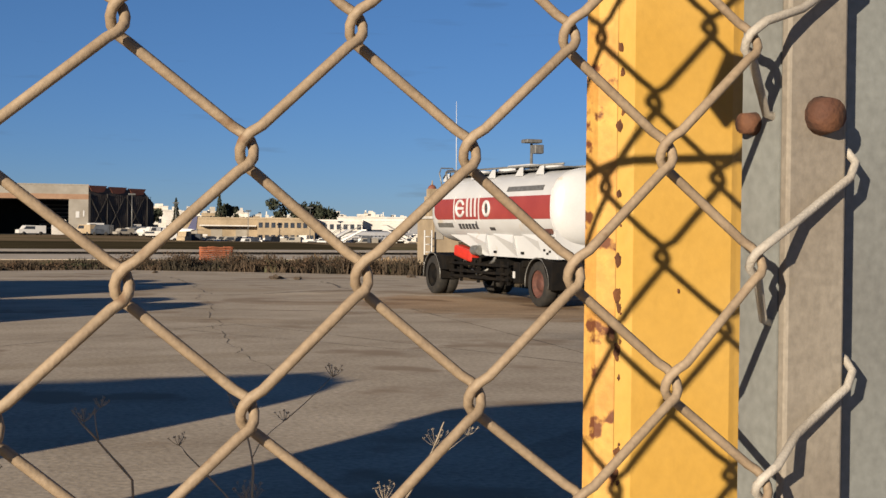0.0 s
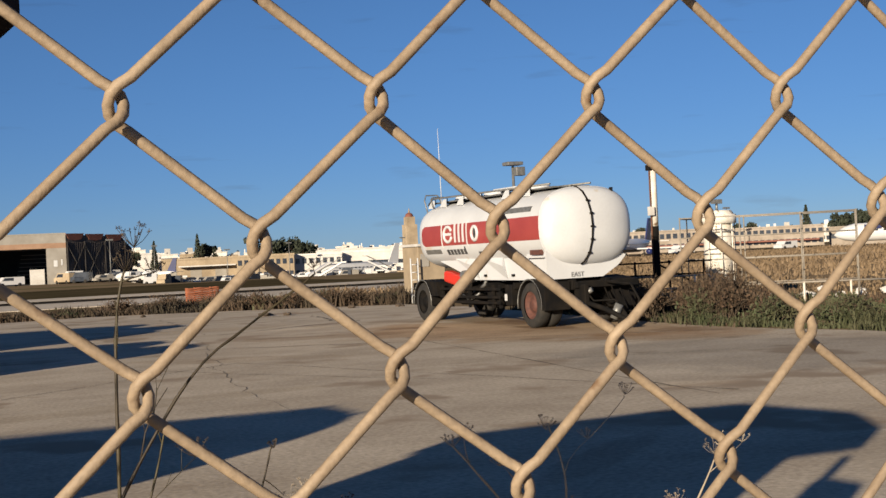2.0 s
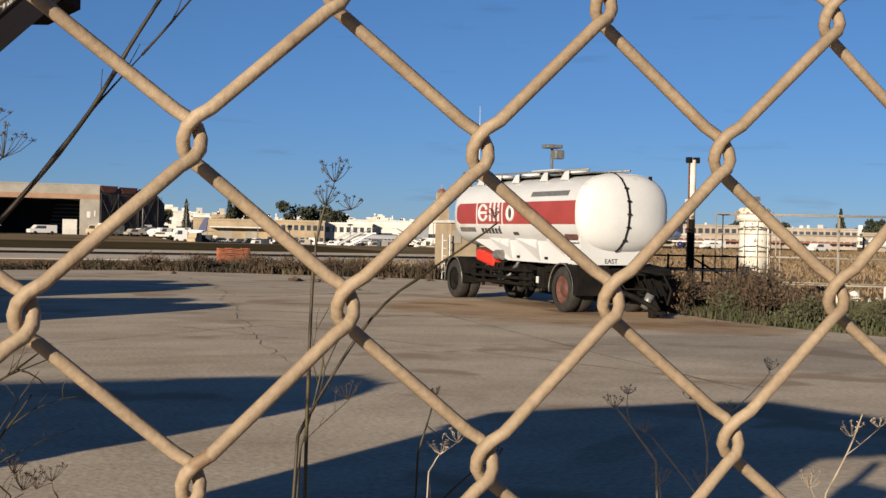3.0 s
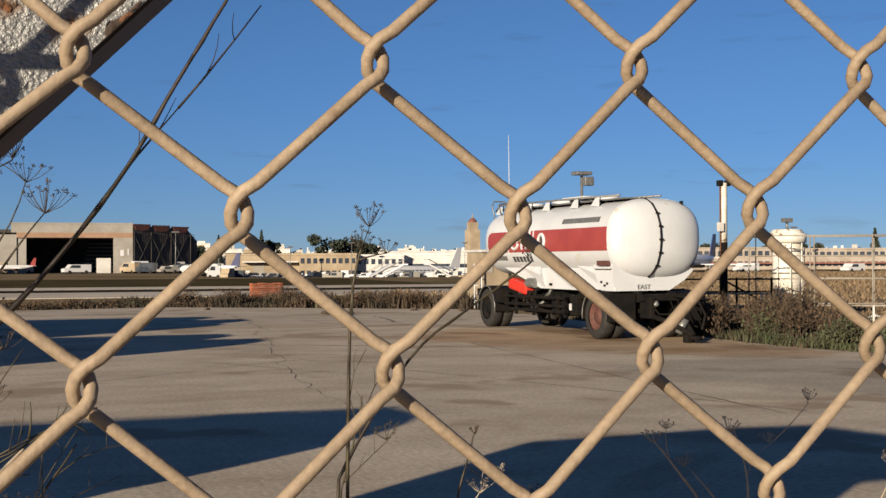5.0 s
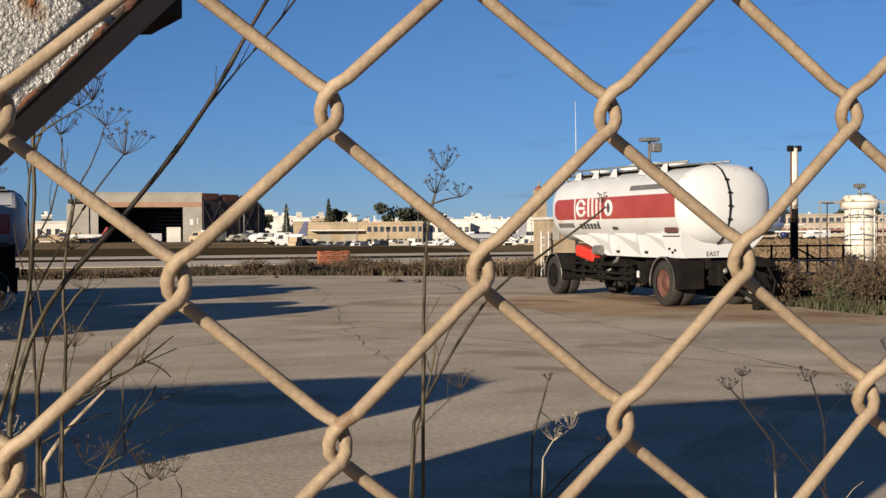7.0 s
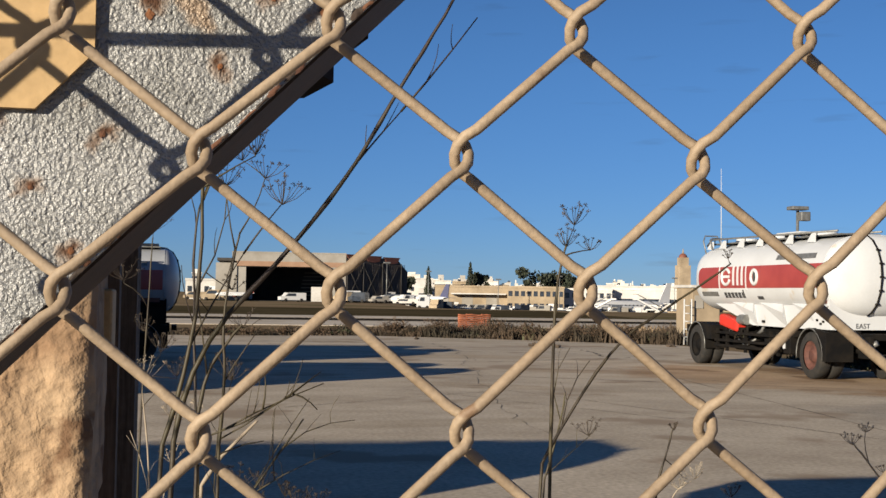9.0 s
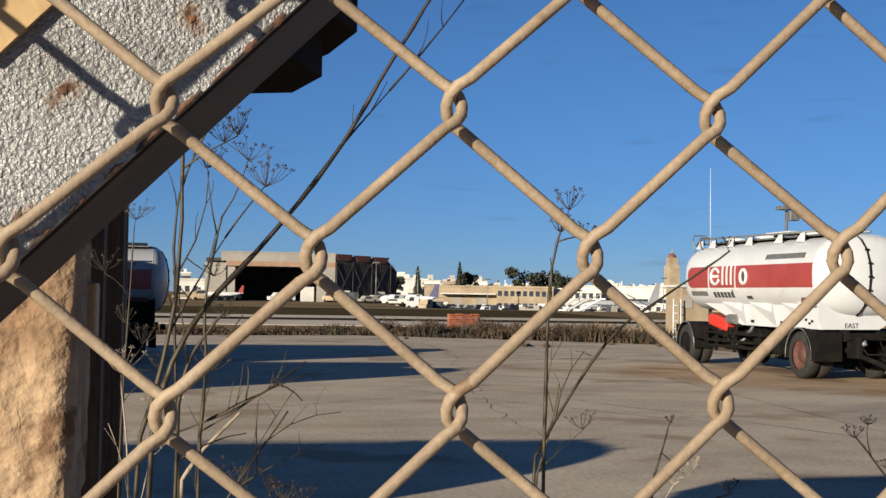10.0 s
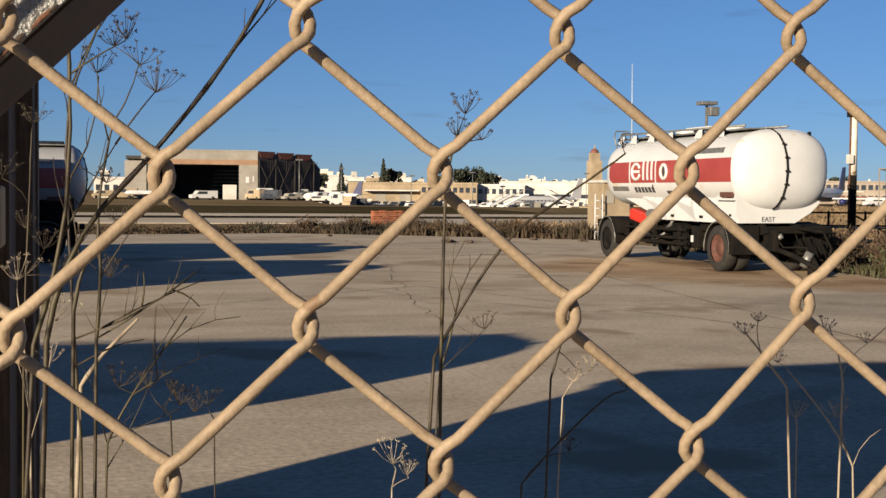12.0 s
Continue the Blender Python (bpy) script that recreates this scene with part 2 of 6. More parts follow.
# rust-brown spill round the tank trailer, grey tarred slabs beside the joint, tyre and oil marks
stain(M_concrete, (
    (13.6, 26.5, 3.6, 5.5, 10, (0.80, 0.66, 0.52), 0.85), (14.6, 21.5, 2.2, 1.8, -15, (0.78, 0.66, 0.54), 0.8),
    (12.9, 17.0, 3.3, 3.6, 20, (0.78, 0.80, 0.83), 0.9), (15.0, 30.5, 1.0, 3.2, 0, (0.45, 0.38, 0.32), 0.7),
    (14.2, 26.4, 0.5, 1.2, 0, (0.4, 0.33, 0.28), 0.7), (9.6, 29.0, 2.4, 0.8, -20, (0.78, 0.72, 0.66), 0.8),
    (8.2, 36.0, 3.0, 1.0, -10, (0.82, 0.78, 0.72), 0.8), (6.0, 24.0, 2.6, 0.7, -35, (0.84, 0.80, 0.75), 0.7),
    (9.3, 13.6, 0.8, 0.35, -20, (1.35, 1.33, 1.28), 0.6), (10.6, 33.5, 1.8, 0.4, 5, (1.3, 1.27, 1.2), 0.6),
    (5.6, 9.4, 1.6, 0.25, 40, (0.75, 0.72, 0.7), 0.6), (3.0, 17.0, 3.2, 0.5, 12, (0.84, 0.82, 0.78), 0.7)))
M_crack = mat("joint_dirt", (0.0765, 0.0595, 0.0425), (0.0425, 0.034, 0.0255), 0.95, scale=3, fine=40, bump=0.5)
M_dry = mat("dry_grassland", (0.25, 0.185, 0.115), (0.17, 0.125, 0.075), 0.95, spec=0.0, scale=0.05, fine=1.5, bump=0.6, dist=0.1, spots=(0.125, 0.105, 0.055), spot_scale=0.03, spot_at=0.55)
M_verge = mat("dark_mown_verge", (0.085, 0.066, 0.038), (0.05, 0.042, 0.023), 0.95, spec=0.0, scale=0.08, fine=1.2, bump=0.5, dist=0.05)
M_runway = mat("pale_taxiway", (0.56, 0.49, 0.40), (0.44, 0.38, 0.305), 0.9, spec=0.05, scale=0.1, fine=2, bump=0.2)
M_asphalt = mat("runway_asphalt", (0.026, 0.024, 0.021), (0.04, 0.035, 0.03), 0.95, spec=0.0, scale=0.1, fine=2, bump=0.2)
M_white = mat("white_tank_paint", (0.52, 0.535, 0.55), (0.475, 0.487, 0.50), 0.35, scale=1.2, fine=20, bump=0.03, spots=(0.459, 0.422, 0.37), spot_scale=2.2, spot_at=0.66, grain=0.06)
M_red = mat("faded_red_band", (0.286, 0.0476, 0.0408), (0.245, 0.0374, 0.034), 0.45, scale=2, fine=30, bump=0.03, grain=0.1)
M_logo = mat("white_mark", (0.52, 0.53, 0.54), (0.49, 0.495, 0.50), 0.5, scale=3, fine=40, bump=0, grain=0.05)
M_letter = mat("dark_lettering", (0.0408, 0.0408, 0.0442), (0.034, 0.034, 0.034), 0.6, scale=3, fine=40, bump=0)
M_chassis = mat("black_chassis", (0.0075, 0.0073, 0.0075), (0.0145, 0.0122, 0.0102), 0.75, scale=4, fine=60, bump=0.2, grain=0.3, spec=0.06)
M_tyre = mat("tyre_rubber", (0.0119, 0.0115, 0.011), (0.0238, 0.0204, 0.017), 0.85, scale=6, fine=80, bump=0.4)
M_hub = mat("rusty_red_hub", (0.10, 0.038, 0.027), (0.065, 0.026, 0.02), 0.75, scale=10, fine=90, bump=0.3)
M_bright_red = mat("bright_red_box", (0.51, 0.0306, 0.0136), (0.442, 0.0238, 0.0136), 0.5, scale=5, fine=60, bump=0.05, grain=0.1)
M_rail = mat("steel_rail", (0.238, 0.238, 0.231), (0.15, 0.15, 0.143), 0.5, 0.5, scale=10, fine=90, bump=0.1)
M_plaster = mat("white_plaster", (0.56, 0.545, 0.52), (0.45, 0.43, 0.40), 0.85, scale=0.25, fine=4, bump=0.1, vary=0.12)
M_house = mat("weathered_house_plaster", (0.56, 0.54, 0.505), (0.41, 0.38, 0.335), 0.88, scale=0.2, fine=2, bump=0, vary=0.3)
M_sand = mat("yellow_limestone_wall", (0.36, 0.285, 0.195), (0.25, 0.195, 0.13), 0.88, scale=0.3, fine=3, bump=0.15, vary=0.12)
M_terminal = mat("faded_terminal_plaster", (0.32, 0.275, 0.23), (0.235, 0.195, 0.155), 0.88, scale=0.3, fine=2, bump=0, vary=0.1)
M_pane = mat("dark_window", (0.0425, 0.051, 0.068), (0.0255, 0.0298, 0.0382), 0.15, scale=1, fine=5, bump=0)
M_hangar = mat("hangar_concrete", (0.285, 0.268, 0.24), (0.225, 0.205, 0.175), 0.85, scale=0.25, fine=1.2, bump=0, grain=0.18)
M_hangar_shade = mat("shaded_corrugated_sheet", (0.066, 0.054, 0.048), (0.046, 0.038, 0.035), 0.8, scale=0.4, fine=6, bump=0.2)
M_hangar_red = mat("red_oxide_trim", (0.19, 0.068, 0.042), (0.15, 0.052, 0.034), 0.75, scale=0.5, fine=6, bump=0.1)
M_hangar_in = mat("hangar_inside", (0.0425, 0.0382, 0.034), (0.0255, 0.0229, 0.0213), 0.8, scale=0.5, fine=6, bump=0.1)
M_leaf = mat("dark_tree_leaves", (0.026, 0.034, 0.017), (0.015, 0.02, 0.011), 0.8, scale=0.6, fine=8, bump=0)
M_bark = mat("bark", (0.085, 0.0595, 0.0425), (0.051, 0.0382, 0.0255), 0.9, scale=2, fine=30, bump=0.5)
M_brush = mat("dry_brush", (0.0816, 0.0544, 0.034), (0.034, 0.0272, 0.017), 0.9, scale=0.6, fine=12, bump=0)
M_green = mat("green_weeds", (0.0408, 0.0544, 0.0204), (0.0612, 0.0578, 0.0272), 0.8, scale=0.8, fine=12, bump=0)
M_stem = mat("dry_fennel_stem", (0.022, 0.0135, 0.0095), (0.052, 0.042, 0.013), 0.6, scale=7, fine=120, bump=0.3)
M_pale = mat("pale_dead_stem", (0.34, 0.292, 0.224), (0.272, 0.224, 0.17), 0.8, scale=9, fine=120, bump=0.3)
M_umbel = mat("dry_umbel", (0.032, 0.023, 0.017), (0.055, 0.04, 0.026), 0.8, scale=20, fine=200, bump=0)
M_straw = mat("straw_grass", (0.215, 0.152, 0.09), (0.15, 0.104, 0.06), 0.9, scale=0.2, fine=4, bump=0)
M_twigleaf = mat("dry_brown_leaves", (0.085, 0.05, 0.028), (0.048, 0.031, 0.017), 0.85, scale=2, fine=20, bump=0)
M_orange = mat("orange_mesh_barrier", (0.32, 0.10, 0.045), (0.22, 0.075, 0.036), 0.8, scale=1.5, fine=12, bump=0.3)
M_plane = mat("white_aircraft_skin", (0.577, 0.577, 0.577), (0.533, 0.533, 0.533), 0.3, scale=0.4, fine=5, bump=0, grain=0.05)
M_navy = mat("navy_blue_paint", (0.017, 0.0255, 0.102), (0.017, 0.0213, 0.0765), 0.35, scale=0.5, fine=5, bump=0, grain=0.1)
# white tank paint dimmed to grey: the trailer's shade is in the colour
M_white_shade = mat("shaded_white_tank_paint", (0.30, 0.315, 0.34), (0.25, 0.26, 0.28), 0.3, scale=1.2, fine=20, bump=0.03, grain=0.06)


# ---- mesh helpers ----
def part(name, bm, material, parent=None, label="", smooth=False):
    me = bpy.data.meshes.new(name)
    bm.to_mesh(me)
    bm.free()
    me.materials.append(material)
    if smooth:
        for p in me.polygons:
            p.use_smooth = True
    ob = new(name, me)
    if parent:
        ob.parent = parent
    if label:
        ob["label"] = label
    return ob


def raw(name, verts, faces, material, parent=None, label="", smooth=False):
    me = bpy.data.meshes.new(name)
    me.from_pydata(verts, [], faces)
    me.update()
    me.materials.append(material)
    if smooth:
        me.polygons.foreach_set("use_smooth", [True] * len(me.polygons))
    ob = new(name, me)
    if parent:
        ob.parent = parent
    if label:
        ob["label"] = label
    return ob


def thing(name, label, category, at=(0, 0, 0), rz=0.0, group="", kind=""):
    e = new(name)
    e.matrix_world = pose(*at, 0, 0, rz)
    return tagged(e, label, category, group, kind)


def box(bm, x0, y0, z0, x1, y1, z1, m=None, bevel=0.0):
    r = bmesh.ops.create_cube(bm, size=1)
    vs = r["verts"]
    for v in vs:
        v.co = Vector(((x0 + x1) / 2 + v.co.x * (x1 - x0), (y0 + y1) / 2 + v.co.y * (y1 - y0), (z0 + z1) / 2 + v.co.z * (z1 - z0)))
    if bevel:
        es = list({e for v in vs for e in v.link_edges})
        vs = list({v for f in bmesh.ops.bevel(bm, geom=es, offset=bevel, segments=2, affect="EDGES", profile=0.5)["faces"] for v in f.verts} | {v for v in vs if v.is_valid})
    if m:
        bmesh.ops.transform(bm, matrix=m, verts=vs)
    return bm


def boxed(name, x0, y0, z0, x1, y1, z1, material, parent=None, label="", bevel=0.0):
    return part(name, box(bmesh.new(), x0, y0, z0, x1, y1, z1, None, bevel), material, parent, label)


def tube_data(pts, radii, seg=8, verts=None, faces=None):
    """Swept round tube along pts, closed at both ends."""
    verts = [] if verts is None else verts
    faces = [] if faces is None else faces
    pts = [Vector(p) for p in pts]
    if not hasattr(radii, "__len__"):
        radii = [radii] * len(pts)
    base, up = len(verts), None
    for k, p in enumerate(pts):
        d = (pts[min(k + 1, len(pts) - 1)] - pts[max(k - 1, 0)]).normalized()
        if up is None:
            up = Vector((0, 0, 1)) if abs(d.z) < 0.9 else Vector((0, 1, 0))
        side = d.cross(up).normalized()
        up = side.cross(d).normalized()
        for s in range(seg):
            a = 2 * math.pi * s / seg
            verts.append(tuple(p + (side * math.cos(a) + up * math.sin(a)) * radii[k]))
    for k in range(len(pts) - 1):
        for s in range(seg):
            a, b = base + k * seg + s, base + k * seg + (s + 1) % seg
            faces.append((a, b, b + seg, a + seg))
    faces.append(tuple(base + s for s in range(seg))[::-1])
    faces.append(tuple(base + (len(pts) - 1) * seg + s for s in range(seg)))
    return verts, faces


def tube(name, pts, radii, material, parent=None, seg=8, label=""):
    return raw(name, *tube_data(pts, radii, seg), material, parent, label, True)


def prism(name, outline, y0, y1, material, parent=None, label="", axis="y"):
    """Outline in the plane across axis, drawn out from y0 to y1."""
    n = len(outline)
    if axis == "y":
        vs = [(a, y0, b) for a, b in outline] + [(a, y1, b) for a, b in outline]
    elif axis == "x":
        vs = [(y0, a, b) for a, b in outline] + [(y1, a, b) for a, b in outline]
    else:
        vs = [(a, b, y0) for a, b in outline] + [(a, b, y1) for a, b in outline]
    fs = [tuple(range(n)), tuple(range(2 * n - 1, n - 1, -1))] + [(k, k + n, (k + 1) % n + n, (k + 1) % n) for k in range(n)]
    bm = bmesh.new()
    bv = [bm.verts.new(v) for v in vs]
    for f in fs:
        bm.faces.new([bv[i] for i in f])
    bmesh.ops.recalc_face_normals(bm, faces=bm.faces)
    return part(name, bm, material, parent, label)


rnd = random.Random(7)

# ---- ground ----
def smooth(a, b, v):
    u = min(max((v - a) / (b - a), 0.0), 1.0)
    return u * u * (3 - 2 * u)


def terrain(x, y):
    """The airfield sinks a little towards the terminal."""
    b = math.degrees(math.atan2(x, max(y, 1.0)))
    return -0.03 - 2.3 * smooth(9.5, 12.5, b) * (1 - smooth(26, 31, b)) * smooth(165, 280, math.hypot(x, y))


gx = [-2500, -800, -300, -100] + [-40 + 12 * k for k in range(45)] + [620, 900, 2500]
gy = [-300, -60, 0, 60, 120, 150] + [160 + 10 * k for k in range(30)] + [520, 700, 1200, 4000]
gv = [(x, y, terrain(x, y)) for y in gy for x in gx]
gf = [(r * len(gx) + c, r * len(gx) + c + 1, (r + 1) * len(gx) + c + 1, (r + 1) * len(gx) + c) for r in range(len(gy) - 1) for c in range(len(gx) - 1)]
tagged(raw("ground", gv, gf, M_dry), "dry brown airfield grassland reaching the horizon", "ground", kind="structure")
prism("apron_pavement", [(-60, -12), (15.2, -12), (16.9, 18.9), (16.4, 21), (16.3, 23.7), (18.6, 40), (18.5, 45.8), (15.8, 48), (12, 51), (7.8, 53.5), (2.2, 52), (-60, 55)], -0.2, 0.0, M_concrete, axis="z")
tagged(bpy.data.objects["apron_pavement"], "weathered pale concrete apron with cracks and stains", "pavement", kind="structure")
for name, mm, rows, label in (
        ("taxiway_road", M_runway, (73.8, 65.3, 79.5, 86.5), "pale concrete taxiway strip across the airfield"),
        ("drain_channel", M_asphalt, (87.0, 80.0, 87.5, 95.0), "dark tarred strip beside the taxiway"),
        ("service_road", M_runway, (95.4, 88.0, 98.0, 105.0), "second pale concrete strip beyond the taxiway"),
        ("verge", M_verge, (105.6, 98.6, 150.0, 158.0), "dark olive-brown mown verge before the terminal")):
    prism(name, [(-400, rows[0]), (40, rows[1] + 0.57 * (rows[0] - rows[1])), (45, rows[2] + 0.57 * (rows[3] - rows[2])), (-400, rows[3])], -0.2, 0.0, mm, axis="z")
    tagged(bpy.data.objects[name], label, "road" if mm is not M_verge else "verge", kind="structure")

# ---- chain-link fence ----
PX, PZ, Z0 = 0.0706, 0.075, 1.8247
LEAN, SHEAR, RISE = 0.0447, 0.00072, 0.00097
D_W, R_W = 0.0035, 0.00162


def knot(i, j):
    jit = random.Random(i * 131 + j * 977)
    x = i * PX / 2 + j * SHEAR + jit.uniform(-1, 1) * 0.0009
    z = Z0 - j * PZ / 2 + i * RISE + jit.uniform(-1, 1) * 0.0009
    return x, LEAN * (z - 1.5), z


def zigzag(i, top, bottom, right_x=None):
    """One woven wire: between knot columns i and i + 1; slopes falling to the left lie in front."""
    pts = []
    j = top
    while j <= bottom:
        side = i if (i + j) % 2 == 0 else i + 1
        x, y, z = knot(side, j)
        s = -1 if side == i else 1
        if right_x and side == i + 1:
            x = right_x
        ext = 0.0020
        # bend round the neighbour: enters from above, leaves below
        front_above = s < 0
        ya, yb = (-D_W, D_W) if front_above else (D_W, -D_W)
        for dz, out, w in ((0.0066, -0.0034, 0.02), (0.0046, -0.1 * ext, 0.1), (0.0024, 0.75 * ext, 0.28), (0.0, ext, 0.5), (-0.0024, 0.75 * ext, 0.72), (-0.0046, -0.1 * ext, 0.9), (-0.0066, -0.0034, 0.98)):
            pts.append((x + s * out, y + ya + (yb - ya) * w, z + dz))
        j += 1
    return pts


fence = thing("chain_link_fence", "sand-coloured chain-link fence of woven diamond mesh wire", "fence")
for i in range(-30, 12):
    tube("wire", zigzag(i, -12, 46), R_W, M_wire, fence, 8)


def end_wire(top, bottom):
    """The last wire: from each knot it passes behind the post's leg, hooks round it and comes back in front."""
    pts = []
    for j in range(top, bottom + 1):
        x, y, z = knot(12 if j % 2 == 0 else 13, j)
        if j % 2 == 0:
            pts += [(x + 0.0034, y - D_W, z + 0.0066), (x - 0.0015, y - 0.5 * D_W, z + 0.0024), (x - 0.002, y, z), (x - 0.0015, y + 0.5 * D_W, z - 0.0024), (x + 0.0034, y + D_W, z - 0.0066), (0.446, 0.0362, z - 0.022)]
        else:
            pts += [(0.472, 0.0362, z + 0.008), (0.4765, 0.0355, z + 0.0045), (0.479, 0.031, z + 0.001), (0.4785, 0.0262, z - 0.003), (0.474, 0.0238, z - 0.0085), (0.449, 0.0205, z - 0.024)]
    return pts


tube("end_wire", end_wire(-12, 46), R_W, M_wire_old, fence, 8, "worn end wire hooked round the steel post")
tube("line_wire", [(-1.1, 0.006, 1.8315), (0.47, 0.008, 1.888)], 0.0024, M_wire, fence, 8)

# ---- posts beside the fence ----
post = thing("steel_fence_post", "weathered galvanised angle-iron fence post with rusty bolts", "post")
boxed("front_leg", 0.449, 0.027, 0.0, 0.475, 0.032, 2.35, M_galv, post, bevel=0.0012)
boxed("side_leg", 0.449, 0.0322, 0.0, 0.453, 0.0545, 2.35, M_galv2, post, "darker grey side leg")
gate = thing("galvanised_gate_stile", "dull galvanised flat steel stile beside the fence post", "post")
boxed("face_plate", 0.485, 0.040, 0.0, 0.60, 0.046, 2.35, M_galv2, gate, bevel=0.001)
boxed("return_plate", 0.594, 0.046, 0.0, 0.60, 0.09, 2.35, M_galv2, gate)


def bolt(parent, at, axis, r):
    bm = bmesh.new()
    bmesh.ops.create_cone(bm, cap_ends=True, segments=14, radius1=r, radius2=r * 0.82, depth=0.007)
    q = Vector((0, 0, 1)).rotation_difference(Vector(axis)).to_matrix().to_4x4()
    bmesh.ops.transform(bm, matrix=Matrix.Translation(at) @ q, verts=bm.verts)
    part("bolt", bm, M_rust, parent, "rusted brown bolt head", True)


bolt(post, (0.463, 0.0235, 1.814), (0, -1, 0), 0.0072)
bolt(post, (0.4465, 0.047, 1.812), (-1, 0, 0), 0.0045)
bolt(post, (0.463, 0.0235, 1.45), (0, -1, 0), 0.0072)

yel = thing("yellow_gate_post", "yellow painted steel gate post with rust along its edge", "post")
prism("post_tube", [(0.4795, 0.228), (0.481, 0.219), (0.487, 0.211), (0.495, 0.208), (0.552, 0.206), (0.556, 0.207), (0.66, 0.225), (0.7, 0.36), (0.6, 0.36)], 0.0, 1.918, M_yellow, yel, axis="z")
boxed("hinge_plate", 0.497, 0.2, 1.921, 0.66, 0.24, 1.985, M_rust, yel, "rusty brown cap plate", 0.002)
boxed("post_stub", 0.481, 0.222, 1.918, 0.4965, 0.24, 2.3, M_yellow, yel)

# out-of-view sheet, added and shaped to throw a shadow on the yellow post
tag = thing("rusty_sign_bracket", "unseen ragged sheet added to cast a shadow on the yellow post", "bracket")
prism("sheet", [(0.318, 1.905), (0.33, 1.892), (0.336, 1.897), (0.352, 1.874), (0.362, 1.878), (0.384, 1.862), (0.384, 1.874), (0.402, 1.868), (0.402, 1.93), (0.33, 1.93)], 0.0225, 0.0245, M_rust, tag)
ry = random.Random(12)
for k in range(95):
    z = 1.45 + 0.5 * ry.random()
    if z > 1.915:
        continue
    u = ry.random() ** 1.6 * 0.0075 if k % 12 else 0.04 * ry.random()
    x, y = 0.4872 + u, 0.2106 - 0.00045
    if u > 0.008:
        y = 0.2078 - (x - 0.495) * 0.035 - 0.0004
    r = ry.uniform(0.0007, 0.0026) * (1.1 if u < 0.006 else 0.4)
    bm = bmesh.new()
    ring = [bm.verts.new((x + r * ry.uniform(0.6, 1.1) * math.cos(a * 0.449), y, z + r * ry.uniform(0.7, 1.7) * math.sin(a * 0.449))) for a in range(14)]
    mid = bm.verts.new((x, y - 0.0006, z))
    for a in range(14):
        bm.faces.new((ring[a], ring[(a + 1) % 14], mid))
    part("rust_blister", bm, M_rustspot, yel, "orange-brown rust blister", True)
prism("rusted_edge", [(0.4789, 0.2282), (0.4803, 0.2188), (0.4866, 0.2106), (0.4868, 0.2112), (0.4809, 0.2192), (0.4796, 0.2284)], 1.2, 1.918, M_rustedge, yel, "rust-streaked yellow edge", "z")

# ---- brace, hut and stone pillar on the other side ----
brace = thing("steel_brace", "diagonal angle-iron brace in flaking silver paint with rust spots", "brace")
L0, L1 = -2.03, 0.6


def slope_pt(x, off):
    return (x - off * 0.7071, x + 2.031 + off * 0.7071)


prism("front_leg", [slope_pt(L0, 0), slope_pt(L1, 0), slope_pt(L1, 0.2), slope_pt(L0, 0.2)], 0.095, 0.101, M_silver, brace)
# underside leg: its shade is put into the brown-black colour
prism("bottom_leg", [slope_pt(L0, -0.001), slope_pt(L1, -0.001), slope_pt(L1, 0.005), slope_pt(L0, 0.005)], 0.1015, 0.24, M_rust_shade, brace)
prism("gusset", [(-0.42, 1.90), (-0.279, 1.90), (-0.279, 1.82), (-0.297, 1.801), (-0.33, 1.801), (-0.42, 1.86)], 0.0915, 0.0948, M_cream, brace, "cream painted gusset plate")

rb = random.Random(3)
for x, z, r in ((-0.276, 1.794, 0.005), (-0.239, 1.818, 0.0045), (-0.298, 1.776, 0.004), (-0.222, 1.842, 0.005), (-0.262, 1.834, 0.007), (-0.285, 1.756, 0.005), (-0.31, 1.80, 0.006), (-0.25, 1.797, 0.003), (-0.205, 1.838, 0.006), (-0.33, 1.75, 0.006)):
    bm = bmesh.new()
    ring = [bm.verts.new((x + 0.22 * r * rb.uniform(0.7, 1.15) * math.cos(k * 0.2618), 0.0946, z + 0.22 * r * rb.uniform(0.7, 1.4) * math.sin(k * 0.2618))) for k in range(24)]
    mid = bm.verts.new((x, 0.0942, z))
    for k in range(24):
        bm.faces.new((ring[k], ring[(k + 1) % 24], mid))
    part("rust_blister", bm, M_rustspot, brace, "orange-brown rust blister", True)
for k in range(46):
    x = -0.37 + 0.005 * k + rb.uniform(-0.003, 0.003)
    bm = bmesh.new()
    w, h, q = rb.uniform(0.0015, 0.005), rb.uniform(0.0004, 0.0013), 10
    ring = []
    for a in range(q):
        u, v = w * rb.uniform(0.6, 1.2) * math.cos(a * 6.2832 / q), h * rb.uniform(0.5, 1.3) * math.sin(a * 6.2832 / q)
        fx, fz = slope_pt(x, h * 0.6 + v)
        ring.append(bm.verts.new((fx + u * 0.7071, 0.0946, fz + u * 0.7071)))
    fx, fz = slope_pt(x, h * 0.6)
    mid = bm.verts.new((fx, 0.0939, fz))
    for a in range(q):
        bm.faces.new((ring[a], ring[(a + 1) % q], mid))
    part("rust_flake", bm, M_rust_shade if k % 2 else M_rust, brace, "", True)

